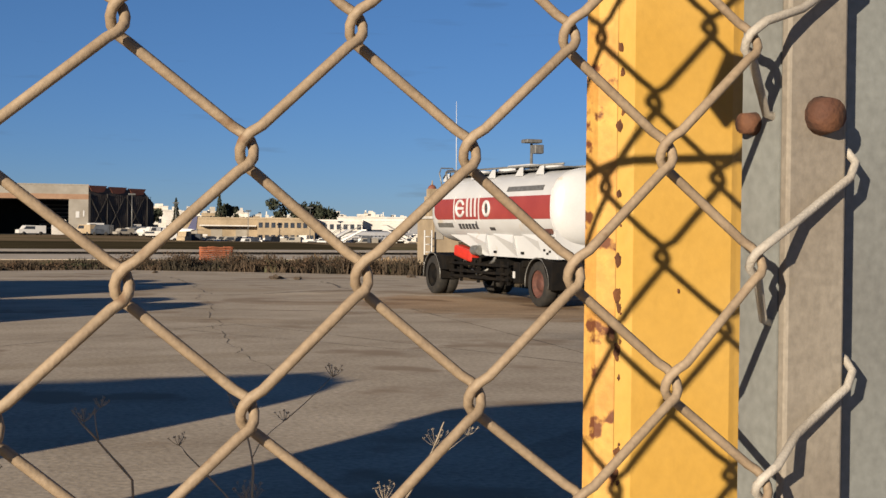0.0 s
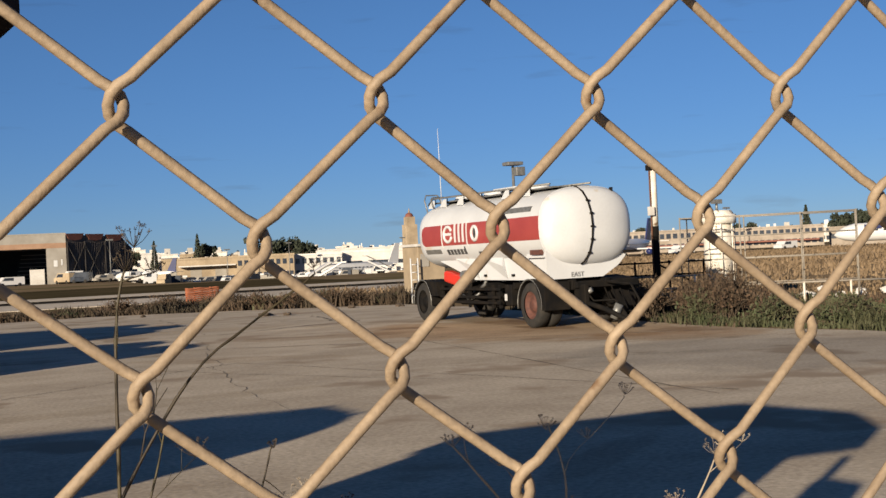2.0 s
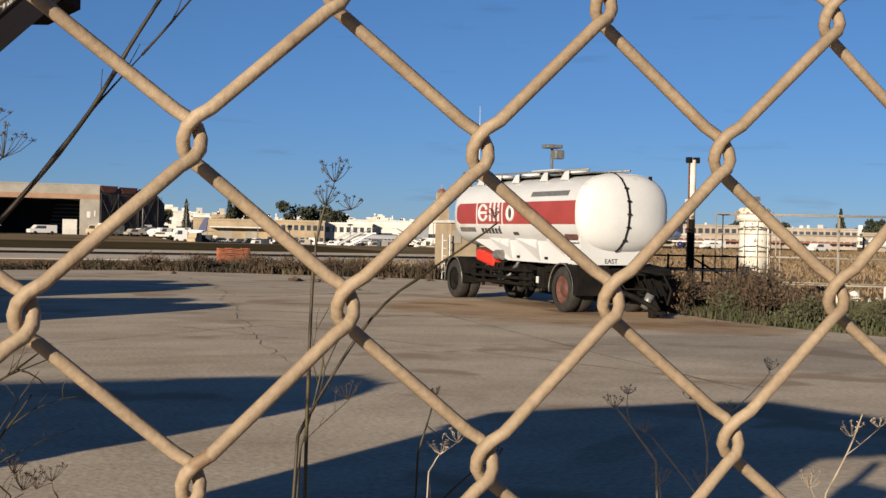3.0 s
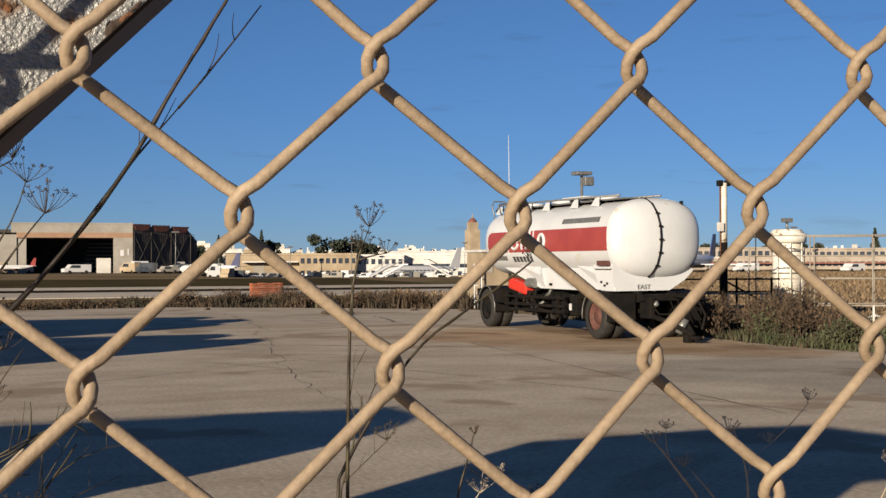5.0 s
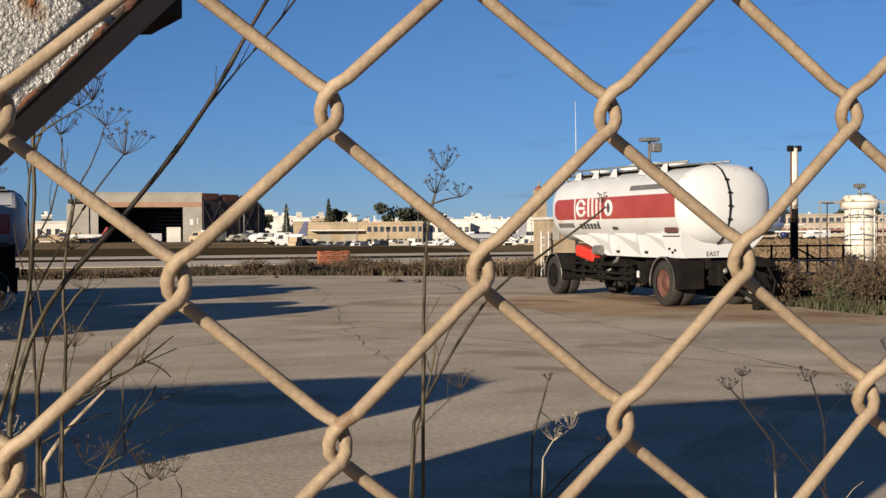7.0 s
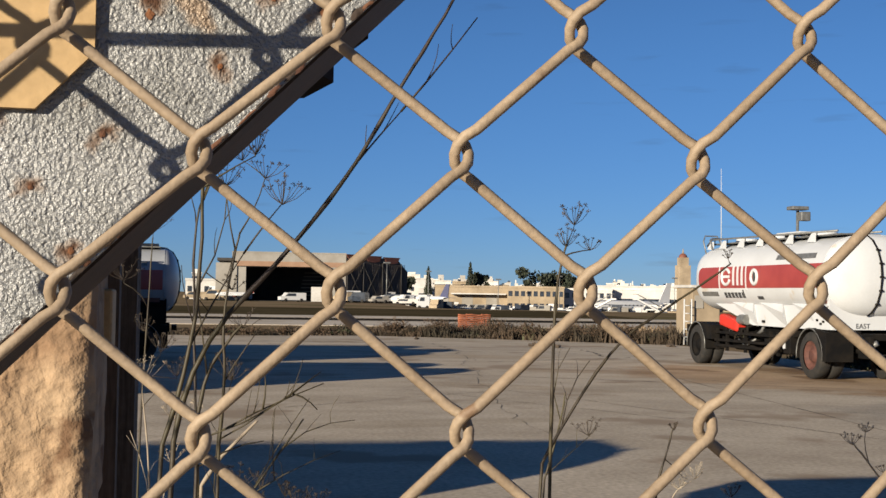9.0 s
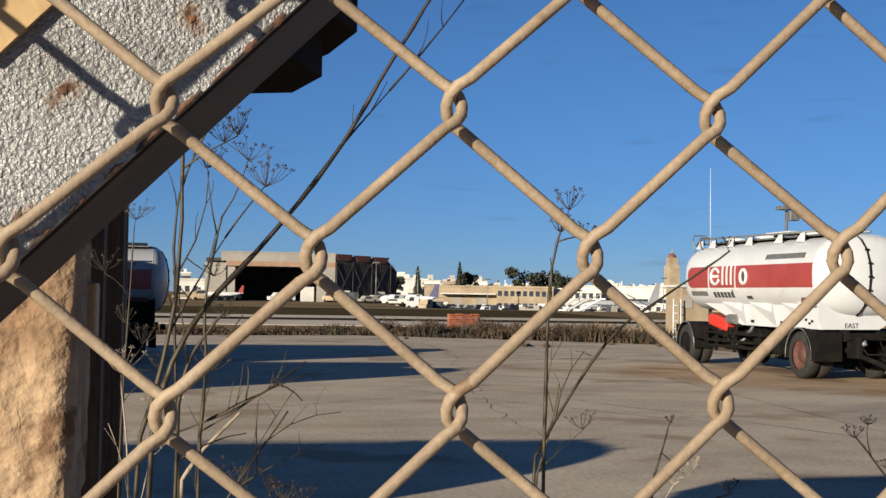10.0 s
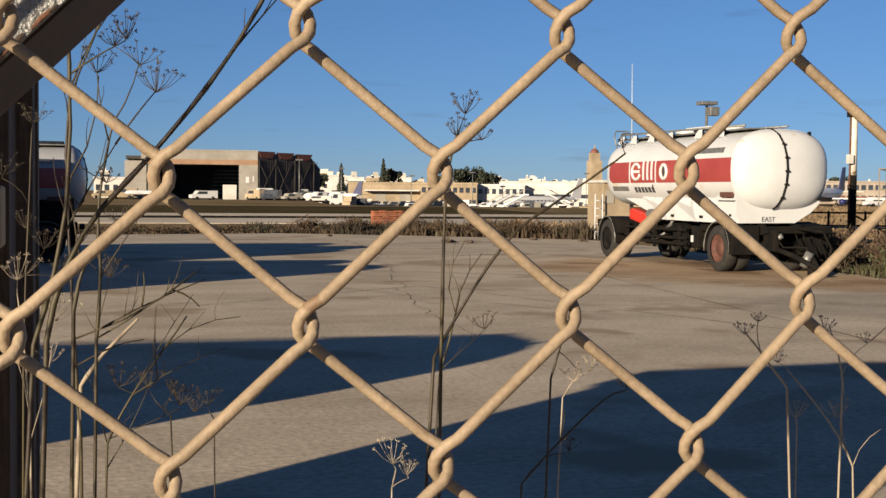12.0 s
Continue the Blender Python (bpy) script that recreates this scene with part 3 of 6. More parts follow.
hut = thing("gate_hut", "limestone gate hut with shaded side wall and dark roof", "hut")
pillar = part("corner_pillar", box(bmesh.new(), -0.592, 1.408, 0, -0.372, 1.692, 2.04), M_stone, hut, "weathered limestone corner pillar with pits")
for k in range(5):
    z0, z1 = (0.0, 0.42, 0.80, 1.16, 1.86)[k], (0.417, 0.797, 1.157, 1.857, 2.05)[k]
    bm = box(bmesh.new(), -0.60, 1.40, z0, -0.350 + 0.004 * (k % 2), 1.70, z1)
    bmesh.ops.subdivide_edges(bm, edges=bm.edges, cuts=20, use_grid_fill=True)
    cx, cy, cz = -0.479, 1.55, (z0 + z1) / 2
    for v in bm.verts:
        big, small = noise.noise(v.co * 8.0), noise.noise(v.co * 34.0)
        pit = min(0.0, noise.noise(v.co * 15.0 + Vector((3, 1, 7))) + 0.12) + 0.6 * min(0.0, noise.noise(v.co * 42.0) + 0.25)
        edge = max(0.0, abs(v.co.x - cx) / 0.121 - 0.9) * max(0.0, abs(v.co.z - cz) / ((z1 - z0) / 2) - 0.85) * 0.5 + max(0.0, abs(v.co.x - cx) / 0.121 - 0.93) * max(0.0, abs(v.co.y - cy) / 0.15 - 0.93) * 0.9
        n = Vector((v.co.x - cx, (v.co.y - cy) * 0.8, (v.co.z - cz) * 0.25)).normalized()
        v.co += n * (0.004 * big + 0.004 * small + 0.045 * pit - edge)
    part("stone_block", bm, M_stone, pillar, "", True)
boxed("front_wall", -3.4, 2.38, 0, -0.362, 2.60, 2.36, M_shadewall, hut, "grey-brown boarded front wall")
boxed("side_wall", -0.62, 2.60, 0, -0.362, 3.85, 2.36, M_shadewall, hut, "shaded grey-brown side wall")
boxed("back_wall", -3.4, 3.85, 0, -0.355, 4.08, 2.36, M_stone, hut)
boxed("far_wall", -3.4, 2.60, 0, -3.15, 3.85, 2.36, M_stone, hut)
prism("roof", [(-3.6, 1.75), (-0.35, 1.75), (0.06, 2.45), (0.2, 2.74), (0.17, 3.05), (0.02, 3.6), (-0.12, 4.15), (-1.15, 4.3), (-3.48, 4.14)], 2.36, 2.66, M_brown, hut, "dark brown roof slab", "z")
prism("roof_edge", [(-0.33, 1.95), (0.03, 2.6), (0.13, 2.84), (0.085, 3.12), (-0.3, 3.3)], 2.265, 2.36, M_brown, hut, "", "z")
for y0, y1, dx in ((1.78, 1.86, 0.03), (2.7, 2.9, 0.035), (3.6, 3.75, 0.02)):
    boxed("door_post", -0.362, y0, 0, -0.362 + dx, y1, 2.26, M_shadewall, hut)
boxed("latch", -0.355, 1.62, 1.655, -0.335, 1.74, 1.745, M_cream, hut, "cream latch plate", 0.004)


# ---- tanker trailers ----
def superring(y, hw, z0, z1, n=28, e=3.2):
    cz, hz = (z0 + z1) / 2, (z1 - z0) / 2
    out = []
    for k in range(n):
        a = 2 * math.pi * k / n
        c, s = math.cos(a), math.sin(a)
        out.append((hw * math.copysign(abs(c) ** (2 / e), c), y, cz + hz * math.copysign(abs(s) ** (2 / e), s)))
    return out


def loft(name, rings, material, parent, label=""):
    n = len(rings[0])
    vs = [v for r in rings for v in r]
    fs = [(k * n + s, k * n + (s + 1) % n, (k + 1) * n + (s + 1) % n, (k + 1) * n + s) for k in range(len(rings) - 1) for s in range(n)]
    fs += [tuple(range(n))[::-1], tuple((len(rings) - 1) * n + s for s in range(n))]
    return raw(name, vs, fs, material, parent, label, True)


def wheel(parent, x, y, r=0.53, w=0.3, out=-1, hub=M_hub):
    """Wheel with tyre, rim and hub; out: the way its outer face looks along x."""
    bm = bmesh.new()
    prof = [(-w / 2, r * 0.62), (-w / 2, r * 0.92), (-w * 0.36, r), (w * 0.36, r), (w / 2, r * 0.92), (w / 2, r * 0.62)]
    n = 36
    rings = [[bm.verts.new((x + px, y + pr * math.cos(2 * math.pi * k / n), r + pr * math.sin(2 * math.pi * k / n))) for k in range(n)] for px, pr in prof]
    for a, b in zip(rings, rings[1:]):
        for k in range(n):
            bm.faces.new((a[k], a[(k + 1) % n], b[(k + 1) % n], b[k]))
    tyre = part("wheel", bm, M_tyre, parent, smooth=True)
    bm = bmesh.new()
    prof = [(w * 0.40, r * 0.63), (w * 0.42, r * 0.58), (w * 0.15, r * 0.5), (w * 0.1, r * 0.3), (w * 0.34, r * 0.26), (w * 0.36, r * 0.12), (w * 0.36, 0.001)]
    rings = [[bm.verts.new((x + out * px, y + pr * math.cos(2 * math.pi * k / n), r + pr * math.sin(2 * math.pi * k / n))) for k in range(n)] for px, pr in prof]
    for a, b in zip(rings, rings[1:]):
        for k in range(n):
            bm.faces.new((a[k], a[(k + 1) % n], b[(k + 1) % n], b[k]))
    bmesh.ops.recalc_face_normals(bm, faces=bm.faces)
    part("rim", bm, hub, tyre, "rusty red rim", True)


def fender(parent, x0, x1, y, r):
    vs, fs = [], []
    n = 14
    for k in range(n + 1):
        a = math.radians(-8 + 196 * k / n)
        for rr in (r, r + 0.035):
            for x in (x0, x1):
                vs.append((x, y + rr * math.cos(a), 0.53 + rr * math.sin(a)))
    for k in range(n):
        a, b = k * 4, k * 4 + 4
        fs += [(a, a + 1, b + 1, b), (a + 2, b + 2, b + 3, a + 3), (a, b, b + 2, a + 2), (a + 1, a + 3, b + 3, b + 1)]
    fs += [(0, 2, 3, 1), (4 * n, 4 * n + 1, 4 * n + 3, 4 * n + 2)]
    f = raw("fender", vs, fs, M_chassis, parent)
    xe = x0 if x0 < 0 else x1
    arc = [(xe, y + (r + 0.03) * math.cos(math.radians(-8 + 196 * k / n)), 0.53 + (r + 0.03) * math.sin(math.radians(-8 + 196 * k / n))) for k in range(n + 1)]
    tube("fender_trim", arc, 0.016, M_rail, f, 5, "pale rubber edge")
    return f


TANK_H, TANK_V, TANK_Z, TANK_E = 1.2, 0.91, 2.33, 2.7
DOME_K = (0.0, 0.3, 0.5, 0.68, 0.82, 0.91, 0.96, 0.985, 1.0)
DOME_Y = (0.40, 0.385, 0.35, 0.295, 0.225, 0.155, 0.095, 0.045, 0.0)


def tank_side(z):
    """How far the tank's flank stands out at height z."""
    return TANK_H * max(0.0, 1 - abs((z - TANK_Z) / TANK_V) ** TANK_E) ** (1 / TANK_E)


def tank_front(x, z):
    """The front dome's y at a place across it."""
    k = (abs(x / TANK_H) ** TANK_E + abs((z - TANK_Z) / TANK_V) ** TANK_E) ** (1 / TANK_E)
    return -3.75 - float(np.interp(k, DOME_K, DOME_Y))


def decal(name, y0, y1, z0, z1, off, material, parent, label="", cut=0.0):
    """A painted field that follows the near flank; cut: radius of the rounded corners at its rear end."""
    n, vs, fs = 10, [], []
    for k in range(n + 1):
        z = z0 + (z1 - z0) * k / n
        d = max(0.0, cut - min(z - z0, z1 - z))
        ye = y1 - (cut - math.sqrt(max(0.0, cut * cut - d * d)))
        x = -tank_side(z) - off
        vs += [(x, y0, z), (x, ye, z), (x + 0.02, ye, z), (x + 0.02, y0, z)]
        if k:
            m = 4 * k
            fs += [(m - 4 + q, m - 4 + (q + 1) % 4, m + (q + 1) % 4, m + q) for q in range(4)]
    fs += [(3, 2, 1, 0), (4 * n, 4 * n + 1, 4 * n + 2, 4 * n + 3)]
    return raw(name, vs, fs, material, parent, label)


def tanker(name, label, paint, at, rz, marks=True, bar=True):
    """Two-axle fuel tank trailer; its long axis is y, front towards -y, near side at x = -1.2."""
    t = thing(name, label, "tank trailer")
    low, hub = (paint, M_hub) if bar else (M_chassis, M_chassis)
    rings = []
    for k, d in zip(DOME_K[1:], DOME_Y[1:]):
        rings.append(superring(-3.75 - d, TANK_H * k, TANK_Z - TANK_V * k, TANK_Z + TANK_V * k, 44, TANK_E))
    for y in (-3.7, -3.0, -1.5, 0, 1.5, 2.6, 3.1):
        rings.append(superring(y, TANK_H, TANK_Z - TANK_V, TANK_Z + TANK_V, 44, TANK_E))
    for y, k in ((3.3, 0.985), (3.5, 0.95), (3.66, 0.895), (3.77, 0.82), (3.83, 0.7), (3.87, 0.5), (3.89, 0.2)):
        rings.append(superring(y, TANK_H * k, TANK_Z - TANK_V * k, TANK_Z + TANK_V * k, 44, TANK_E))
    loft("tank", rings, paint, t)
    weld = [(TANK_H * 1.003 * math.copysign(abs(math.cos(a)) ** (2 / TANK_E), math.cos(a)), -3.72, TANK_Z + TANK_V * 1.003 * math.copysign(abs(math.sin(a)) ** (2 / TANK_E), math.sin(a))) for a in (2 * math.pi * k / 60 for k in range(61))]
    tube("weld_seam", weld, 0.010, paint, t, 5)
    # belly plates and the folded gussets under the flank
    for sx in (-1, 1):
        prism("valance", [(3.45, 1.84), (0.35, 1.12), (-3.74 if sx < 0 else -1.5, 1.10), (-3.74 if sx < 0 else -1.5, 1.7), (0.2, 1.72)], sx * 0.93 - 0.02, sx * 0.93 + 0.02, low, t, "", "x")
        for y in (-2.75, -1.05, 0.55) if sx < 0 else (-1.05, 0.55):
            bm = bmesh.new()
            q = [(sx * 0.96, y - 0.25, 1.72), (sx * 1.0, y + 0.95, 1.70), (sx * 0.94, y - 0.5, 1.10), (sx * 1.06, y - 0.42, 1.46)]
            v = [bm.verts.new(p) for p in q]
            for f in ((0, 1, 3), (1, 2, 3), (2, 0, 3), (0, 2, 1)):
                bm.faces.new([v[k] for k in f])
            bmesh.ops.recalc_face_normals(bm, faces=bm.faces)
            part("gusset", bm, low, t)
    prism("skirt", [(-1.1, 1.8), (-1.1, 1.4), (-1.02, 1.12), (0.38, 1.13), (0.8, 1.38), (1.0, 1.58), (1.06, 1.8)], -3.80, -3.76, low, t, "white front skirt plate")
    prism("side_skirt", [(-3.76, 1.78), (-3.76, 1.12), (-3.15, 1.12), (-2.85, 1.5), (-2.75, 1.72)], -1.06, -1.02, low, t, "", "x")
    for y, z in ((-3.5, 1.27), (-3.38, 1.22), (-3.22, 1.3)):
        boxed("skirt_hook", -1.085, y, z, -1.06, y + 0.07, z + 0.05, M_chassis, t)
    boxed("tray", -1.17, -3.72, 1.63, -0.95, -2.95, 1.68, low, t, bevel=0.01)
    boxed("tray_label", -1.15, -3.62, 1.70, -1.0, -3.1, 1.82, M_hub, t, "rust-red label plate")
    for y in (-1.9, -0.35):
        boxed("hatch_lever", -0.99, y, 1.2, -0.95, y + 0.12, 1.26, M_chassis, t)
    for y in (-3.2, -0.1, 1.6):
        tube("drain_pipe", [(-0.7, y, 1.45), (-0.86, y + 0.1, 1.0), (-0.86, y + 0.35, 0.9)], 0.045, M_rail, t, 8)
    # top: walkway rails, manholes
    boxed("catwalk", -0.72, -3.6, 3.245, 0.25, 3.5, 3.275, M_rail, t)
    for x in (-0.78, 0.3):
        tube("rail", [(x, -3.55, 3.33), (x, 3.3, 3.38), (x, 3.6, 3.22)], 0.024, M_rail, t, 8)
    for y in (-2.6, -1.5, 0.1, 1.2, 2.3, 3.1):
        prism("rib", [(y - 0.03, 3.1), (y + 0.34, 3.12), (y + 0.1, 3.31), (y - 0.03, 3.32)], -0.86, -0.82, paint, t, "", "x")
        tube("rail_stay", [(-0.78, y, 3.2), (-0.78, y, 3.36)], 0.014, M_chassis, t, 5)
    for y in (-2.0, 0.4, 2.2):
        bm = bmesh.new()
        bmesh.ops.create_cone(bm, cap_ends=True, segments=20, radius1=0.34, radius2=0.28, depth=0.13, matrix=Matrix.Translation((-0.25, y, 3.31)))
        part("manhole", bm, paint, t)
    boxed("dome_cover", -0.78, -1.75, 3.34, 0.1, -0.55, 3.40, paint, t, bevel=0.02)
    for y in (-1.6, -0.7):
        boxed("cover_stay", -0.6, y - 0.05, 3.27, -0.5, y + 0.05, 3.34, M_rail, t)
    tube("rear_hoop", [(-0.9, 3.4, 3.0), (-0.92, 3.55, 3.35), (-0.85, 3.6, 3.5), (-0.5, 3.6, 3.5), (-0.4, 3.5, 3.25)], 0.02, M_rail, t, 8)
    tube("rear_hoop", [(-0.9, 3.0, 3.1), (-0.92, 3.12, 3.36), (-0.85, 3.14, 3.42), (-0.5, 3.14, 3.42)], 0.016, M_rail, t, 8)
    boxed("marker_lamp", 0.66, -3.85, 3.10, 0.72, -3.78, 3.20, M_chassis, t)
    boxed("corner_bracket", 0.9, -4.0, 1.66, 1.2, -3.7, 1.72, M_chassis, t)
    # cable strapped down the front
    hose = [(-0.22, 3.24), (-0.16, 3.12), (-0.1, 2.9), (-0.06, 2.6), (-0.05, 2.3), (-0.06, 2.0), (-0.10, 1.7), (-0.17, 1.5), (-0.2, 1.44)]
    tube("front_hose", [(-0.25, -3.6, 3.26)] + [(x, tank_front(x, z) - 0.02, z) for x, z in hose], 0.022, M_chassis, t, 8)
    for x, z in hose[2:7]:
        boxed("hose_clip", x - 0.04, tank_front(x, z) - 0.05, z - 0.02, x + 0.04, tank_front(x, z) + 0.01, z + 0.02, M_chassis, t)
    # red band with mark
    if marks:
        decal("band", -3.68, 0.24, 2.05, 2.60, 0.004, M_red, t, "faded red band")
        decal("band_middle", 0.28, 1.82, 2.05, 2.60, 0.004, M_red, t)
        decal("band_end", 1.88, 3.2, 2.05, 2.60, 0.004, M_red, t, "", 0.2)
        for y in (0.25, 1.84):
            decal("mark_edge", y - 0.03, y + 0.03, 1.99, 2.66, 0.012, M_logo, t)
        for k in range(3):
            y = 0.98 - 0.25 * k
            decal("mark_bar", y - 0.055, y + 0.055, 2.12, 2.60, 0.010, M_logo, t)
        ring = []
        for k in range(22):
            a = math.radians(25 + 315 * k / 21)
            z = 2.34 + 0.2 * math.sin(a)
            ring.append((-tank_side(z) - 0.004, 1.42 - 0.25 * math.cos(a), z))
        tube("mark_ring", ring, 0.045, M_logo, t, 6)
        decal("mark_bar", 1.2, 1.64, 2.31, 2.38, 0.010, M_logo, t)
        ring = [(-tank_side(2.32 + 0.17 * math.sin(a)) - 0.004, -0.24 + 0.17 * math.cos(a), 2.32 + 0.17 * math.sin(a)) for a in (2 * math.pi * k / 24 for k in range(25))]
        tube("mark_oval", ring, 0.05, M_logo, t, 6)
        decal("mark_core", -0.33, -0.15, 2.2, 2.44, 0.006, M_letter, t)
        for k in range(6):
            y = 1.64 - 0.21 * k
            decal("lettering_bar", y - 0.155, y - 0.085, 1.80, 1.94 if k != 5 else 2.0, 0.005, M_letter, t)
            decal("lettering_bar", y - 0.07, y, 1.80, 1.94, 0.005, M_letter, t)
        decal("placard", -0.55, -0.25, 1.77, 1.85, 0.006, M_letter, t)
        decal("rating_plate", 2.02, 3.05, 1.84, 1.96, 0.008, M_rail, t, "grey rating plate")
        decal("walk_strip", -3.25, -1.32, 2.72, 2.84, 0.010, M_rail, t, "grey anti-slip strip")
        txt = bpy.data.curves.new("lettering", "FONT")
        txt.body, txt.size, txt.extrude = "EAST", 0.155, 0.004
        txt.materials.append(M_letter)
        ob = new("lettering", txt)
        ob.parent = t
        ob.matrix_local = Matrix.Translation((-0.47, -3.806, 1.16)) @ pose(0, 0, 0, 90, 0, 0)
    # chassis
    for x in (-0.45, 0.45):
        boxed("chassis_rail", x - 0.06, -3.9, 0.86, x + 0.06, 3.7, 1.10, M_chassis, t, bevel=0.01)
    for y in (-3.6, -2.0, -0.5, 1.0, 2.6, 3.6):
        boxed("cross_member", -1.05, y - 0.05, 0.9, 1.05, y + 0.05, 1.05, M_chassis, t)
    for z in (0.52, 0.66, 0.86):
        boxed("side_guard", -1.13, -1.35, z, -1.08, 2.3, z + 0.07, M_chassis, t, bevel=0.01)
    for y in (-1.3, -0.9, 0.5, 1.6, 2.2):
        boxed("guard_stay", -1.08, y, 0.42, -1.02, y + 0.09, 1.0, M_chassis, t)
    boxed("tool_box", -0.98, -1.0, 0.45, -0.3, -0.35, 0.85, M_chassis, t, bevel=0.02)
    tube("air_tank", [(-0.8, 0.3, 0.62), (-0.8, 1.5, 0.62)], 0.16, M_chassis, t, 14)
    tube("spare_hose", [(-0.98, 0.1, 0.78), (-1.02, 0.6, 0.6), (-0.98, 1.1, 0.74)], 0.03, M_rail, t, 6)
    boxed("battery_box", -1.1, -1.95, 0.5, -0.6, -1.6, 1.0, M_chassis, t, bevel=0.02)
    boxed("paper_tag", -1.12, -1.72, 0.62, -1.1, -1.62, 0.78, M_logo, t, "small white tag")
    boxed("rear_bumper", -1.2, 3.85, 0.85, 1.2, 4.0, 1.06, M_chassis, t, bevel=0.01)
    boxed("front_bumper", -0.5, -4.1, 0.9, 1.15, -3.95, 1.04, M_chassis, t, bevel=0.01)
    for y in (-3.05, 3.38):
        tube("axle", [(-0.95, y, 0.53), (0.95, y, 0.53)], 0.09, M_chassis, t, 10)
        for x, o in ((-1.03, -1), (-0.71, -1), (0.71, 1), (1.03, 1)):
            wheel(t, x, y, 0.53, 0.28, o, hub if y < 0 else M_chassis)
        fender(t, -1.19, -0.55, y, 0.58)
        fender(t, 0.55, 1.19, y, 0.58)
    prism("mud_guard", [(-3.85, 0.42), (-3.85, 1.06), (-3.3, 1.13), (-3.42, 0.95), (-3.63, 0.6), (-3.66, 0.42)], -1.2, -0.55, M_chassis, t, "", "x")
    prism("mud_guard", [(2.3, 0.7), (2.35, 1.08), (3.1, 1.13), (2.98, 1.0), (2.76, 0.7)], -1.2, -0.55, M_chassis, t, "", "x")
    prism("mud_guard", [(-3.85, 0.42), (-3.85, 1.06), (-3.3, 1.13), (-3.42, 0.95), (-3.63, 0.6), (-3.66, 0.42)], 0.55, 1.2, M_chassis, t, "", "x")
    # turntable and drawbar
    if bar:
        for x in (-0.5, 0.5):
            tube("drawbar", [(x, -3.1, 0.8), (x * 0.4, -4.8, 0.42), (0.0, -5.4, 0.18)], 0.06, M_chassis, t, 8)
        tube("tow_eye", [(0.11 * math.cos(k * 0.42), -5.5 + 0.13 * math.sin(k * 0.42), 0.12) for k in range(16)], 0.045, M_chassis, t, 8)
        boxed("drawbar_foot", -0.1, -5.3, 0.0, 0.12, -5.12, 0.2, M_chassis, t, bevel=0.03)
        for k in range(4):
            tube("chain", [(0.25 + 0.1 * k, -4.0 - 0.2 * k, 0.95 - 0.05 * k), (0.3 + 0.08 * k, -4.3 - 0.2 * k, 0.45 - 0.05 * k), (0.2 + 0.05 * k, -4.8 - 0.15 * k, 0.34)], 0.02, M_chassis, t, 5)
        tube("turntable", [(0, -3.05, 0.72), (0, -3.05, 0.86)], 0.52, M_chassis, t, 24)
        tube("air_hose", [(0.3, -4.1, 1.0), (0.5, -4.8, 0.95), (0.45, -5.2, 0.6), (0.2, -5.45, 0.3)], 0.03, M_chassis, t, 6)
        tube("air_hose", [(-0.35, -3.95, 1.0), (-0.25, -4.4, 0.6), (0.0, -4.9, 0.62), (0.1, -5.2, 0.3)], 0.022, M_chassis, t, 6)
        tube("canister", [(-0.1, -4.98, 0.20), (0.02, -5.05, 0.52)], 0.095, M_rail, t, 12, "scuffed silver canister")
        tube("hose_coupling", [(-0.32, -4.2, 0.78), (-0.24, -4.32, 0.86)], 0.06, M_rail, t, 10)
        boxed("steer_plate", -0.42, -4.3, 0.5, -0.3, -3.8, 0.98, M_chassis, t, bevel=0.02)
    red = boxed("red_box", -1.12, 0.95, 1.02, -0.8, 2.05, 1.32, M_bright_red, t, "bright red extinguisher box hung askew", 0.07)
    red.matrix_local = Matrix.Translation((0, 1.6, 1.2)) @ pose(0, 0, 0, 9, 0, 0) @ Matrix.Translation((0, -1.6, -1.2))
    bm = bmesh.new()
    bmesh.ops.create_cone(bm, cap_ends=True, segments=16, radius1=0.13, radius2=0.13, depth=0.4, matrix=Matrix.Translation((-1.0, 0.75, 1.25)) @ pose(0, 0, 0, 90, 0, 0))
    part("valve", bm, M_rail, t)
    for y, z in ((0.62, 1.38), (0.8, 1.05), (0.45, 1.12)):
        tube("valve_pipe", [(-0.8, y, z), (-1.02, y + 0.05, z - 0.05), (-1.02, y + 0.05, z - 0.25)], 0.04, M_chassis, t, 8)
    t.matrix_world = pose(*at, 0, 0, rz)
    return t


main = tanker("tank_trailer", "white fuel tank trailer with faded red band and black chassis", M_white, (15.05, 29.62, 0.0), 0)
tube("whip_antenna", [(-0.75, 2.75, 3.1), (-0.77, 2.75, 5.3)], [0.014, 0.006], M_logo, main, 6)

# ---- other tankers parked on the apron ----
other = tanker("tank_trailer", "white tank trailer dimmed to shaded grey, with dull red band", M_white_shade, (0, 0, 0), 0, True, False)
other.scale = (0.86, 0.86, 0.86)
tagged(other, group="parked tank trailers")
other.matrix_world = pose(-3.6, 32.6, 0, 0, 0, 90) @ Matrix.Diagonal((0.86, 0.86, 0.86, 1))
# copies mostly out of view, added for the shadows they throw across the apron
copy_thing(other, pose(-5.6, 21.9, 0, 0, 0, 90))
for x, y in ((-4.3, 34.9), (-4.9, 30.2), (-5.9, 24.2), (-7.35, 6.75)):
    copy_thing(other, pose(x, y, 0, 0, 0, 90))


# ---- far buildings ----
def polar(bearing, d):
    """Place at a bearing, in degrees to the right of +y, and a distance."""
    b = radians(bearing)
    return d * math.sin(b), d * math.cos(b)


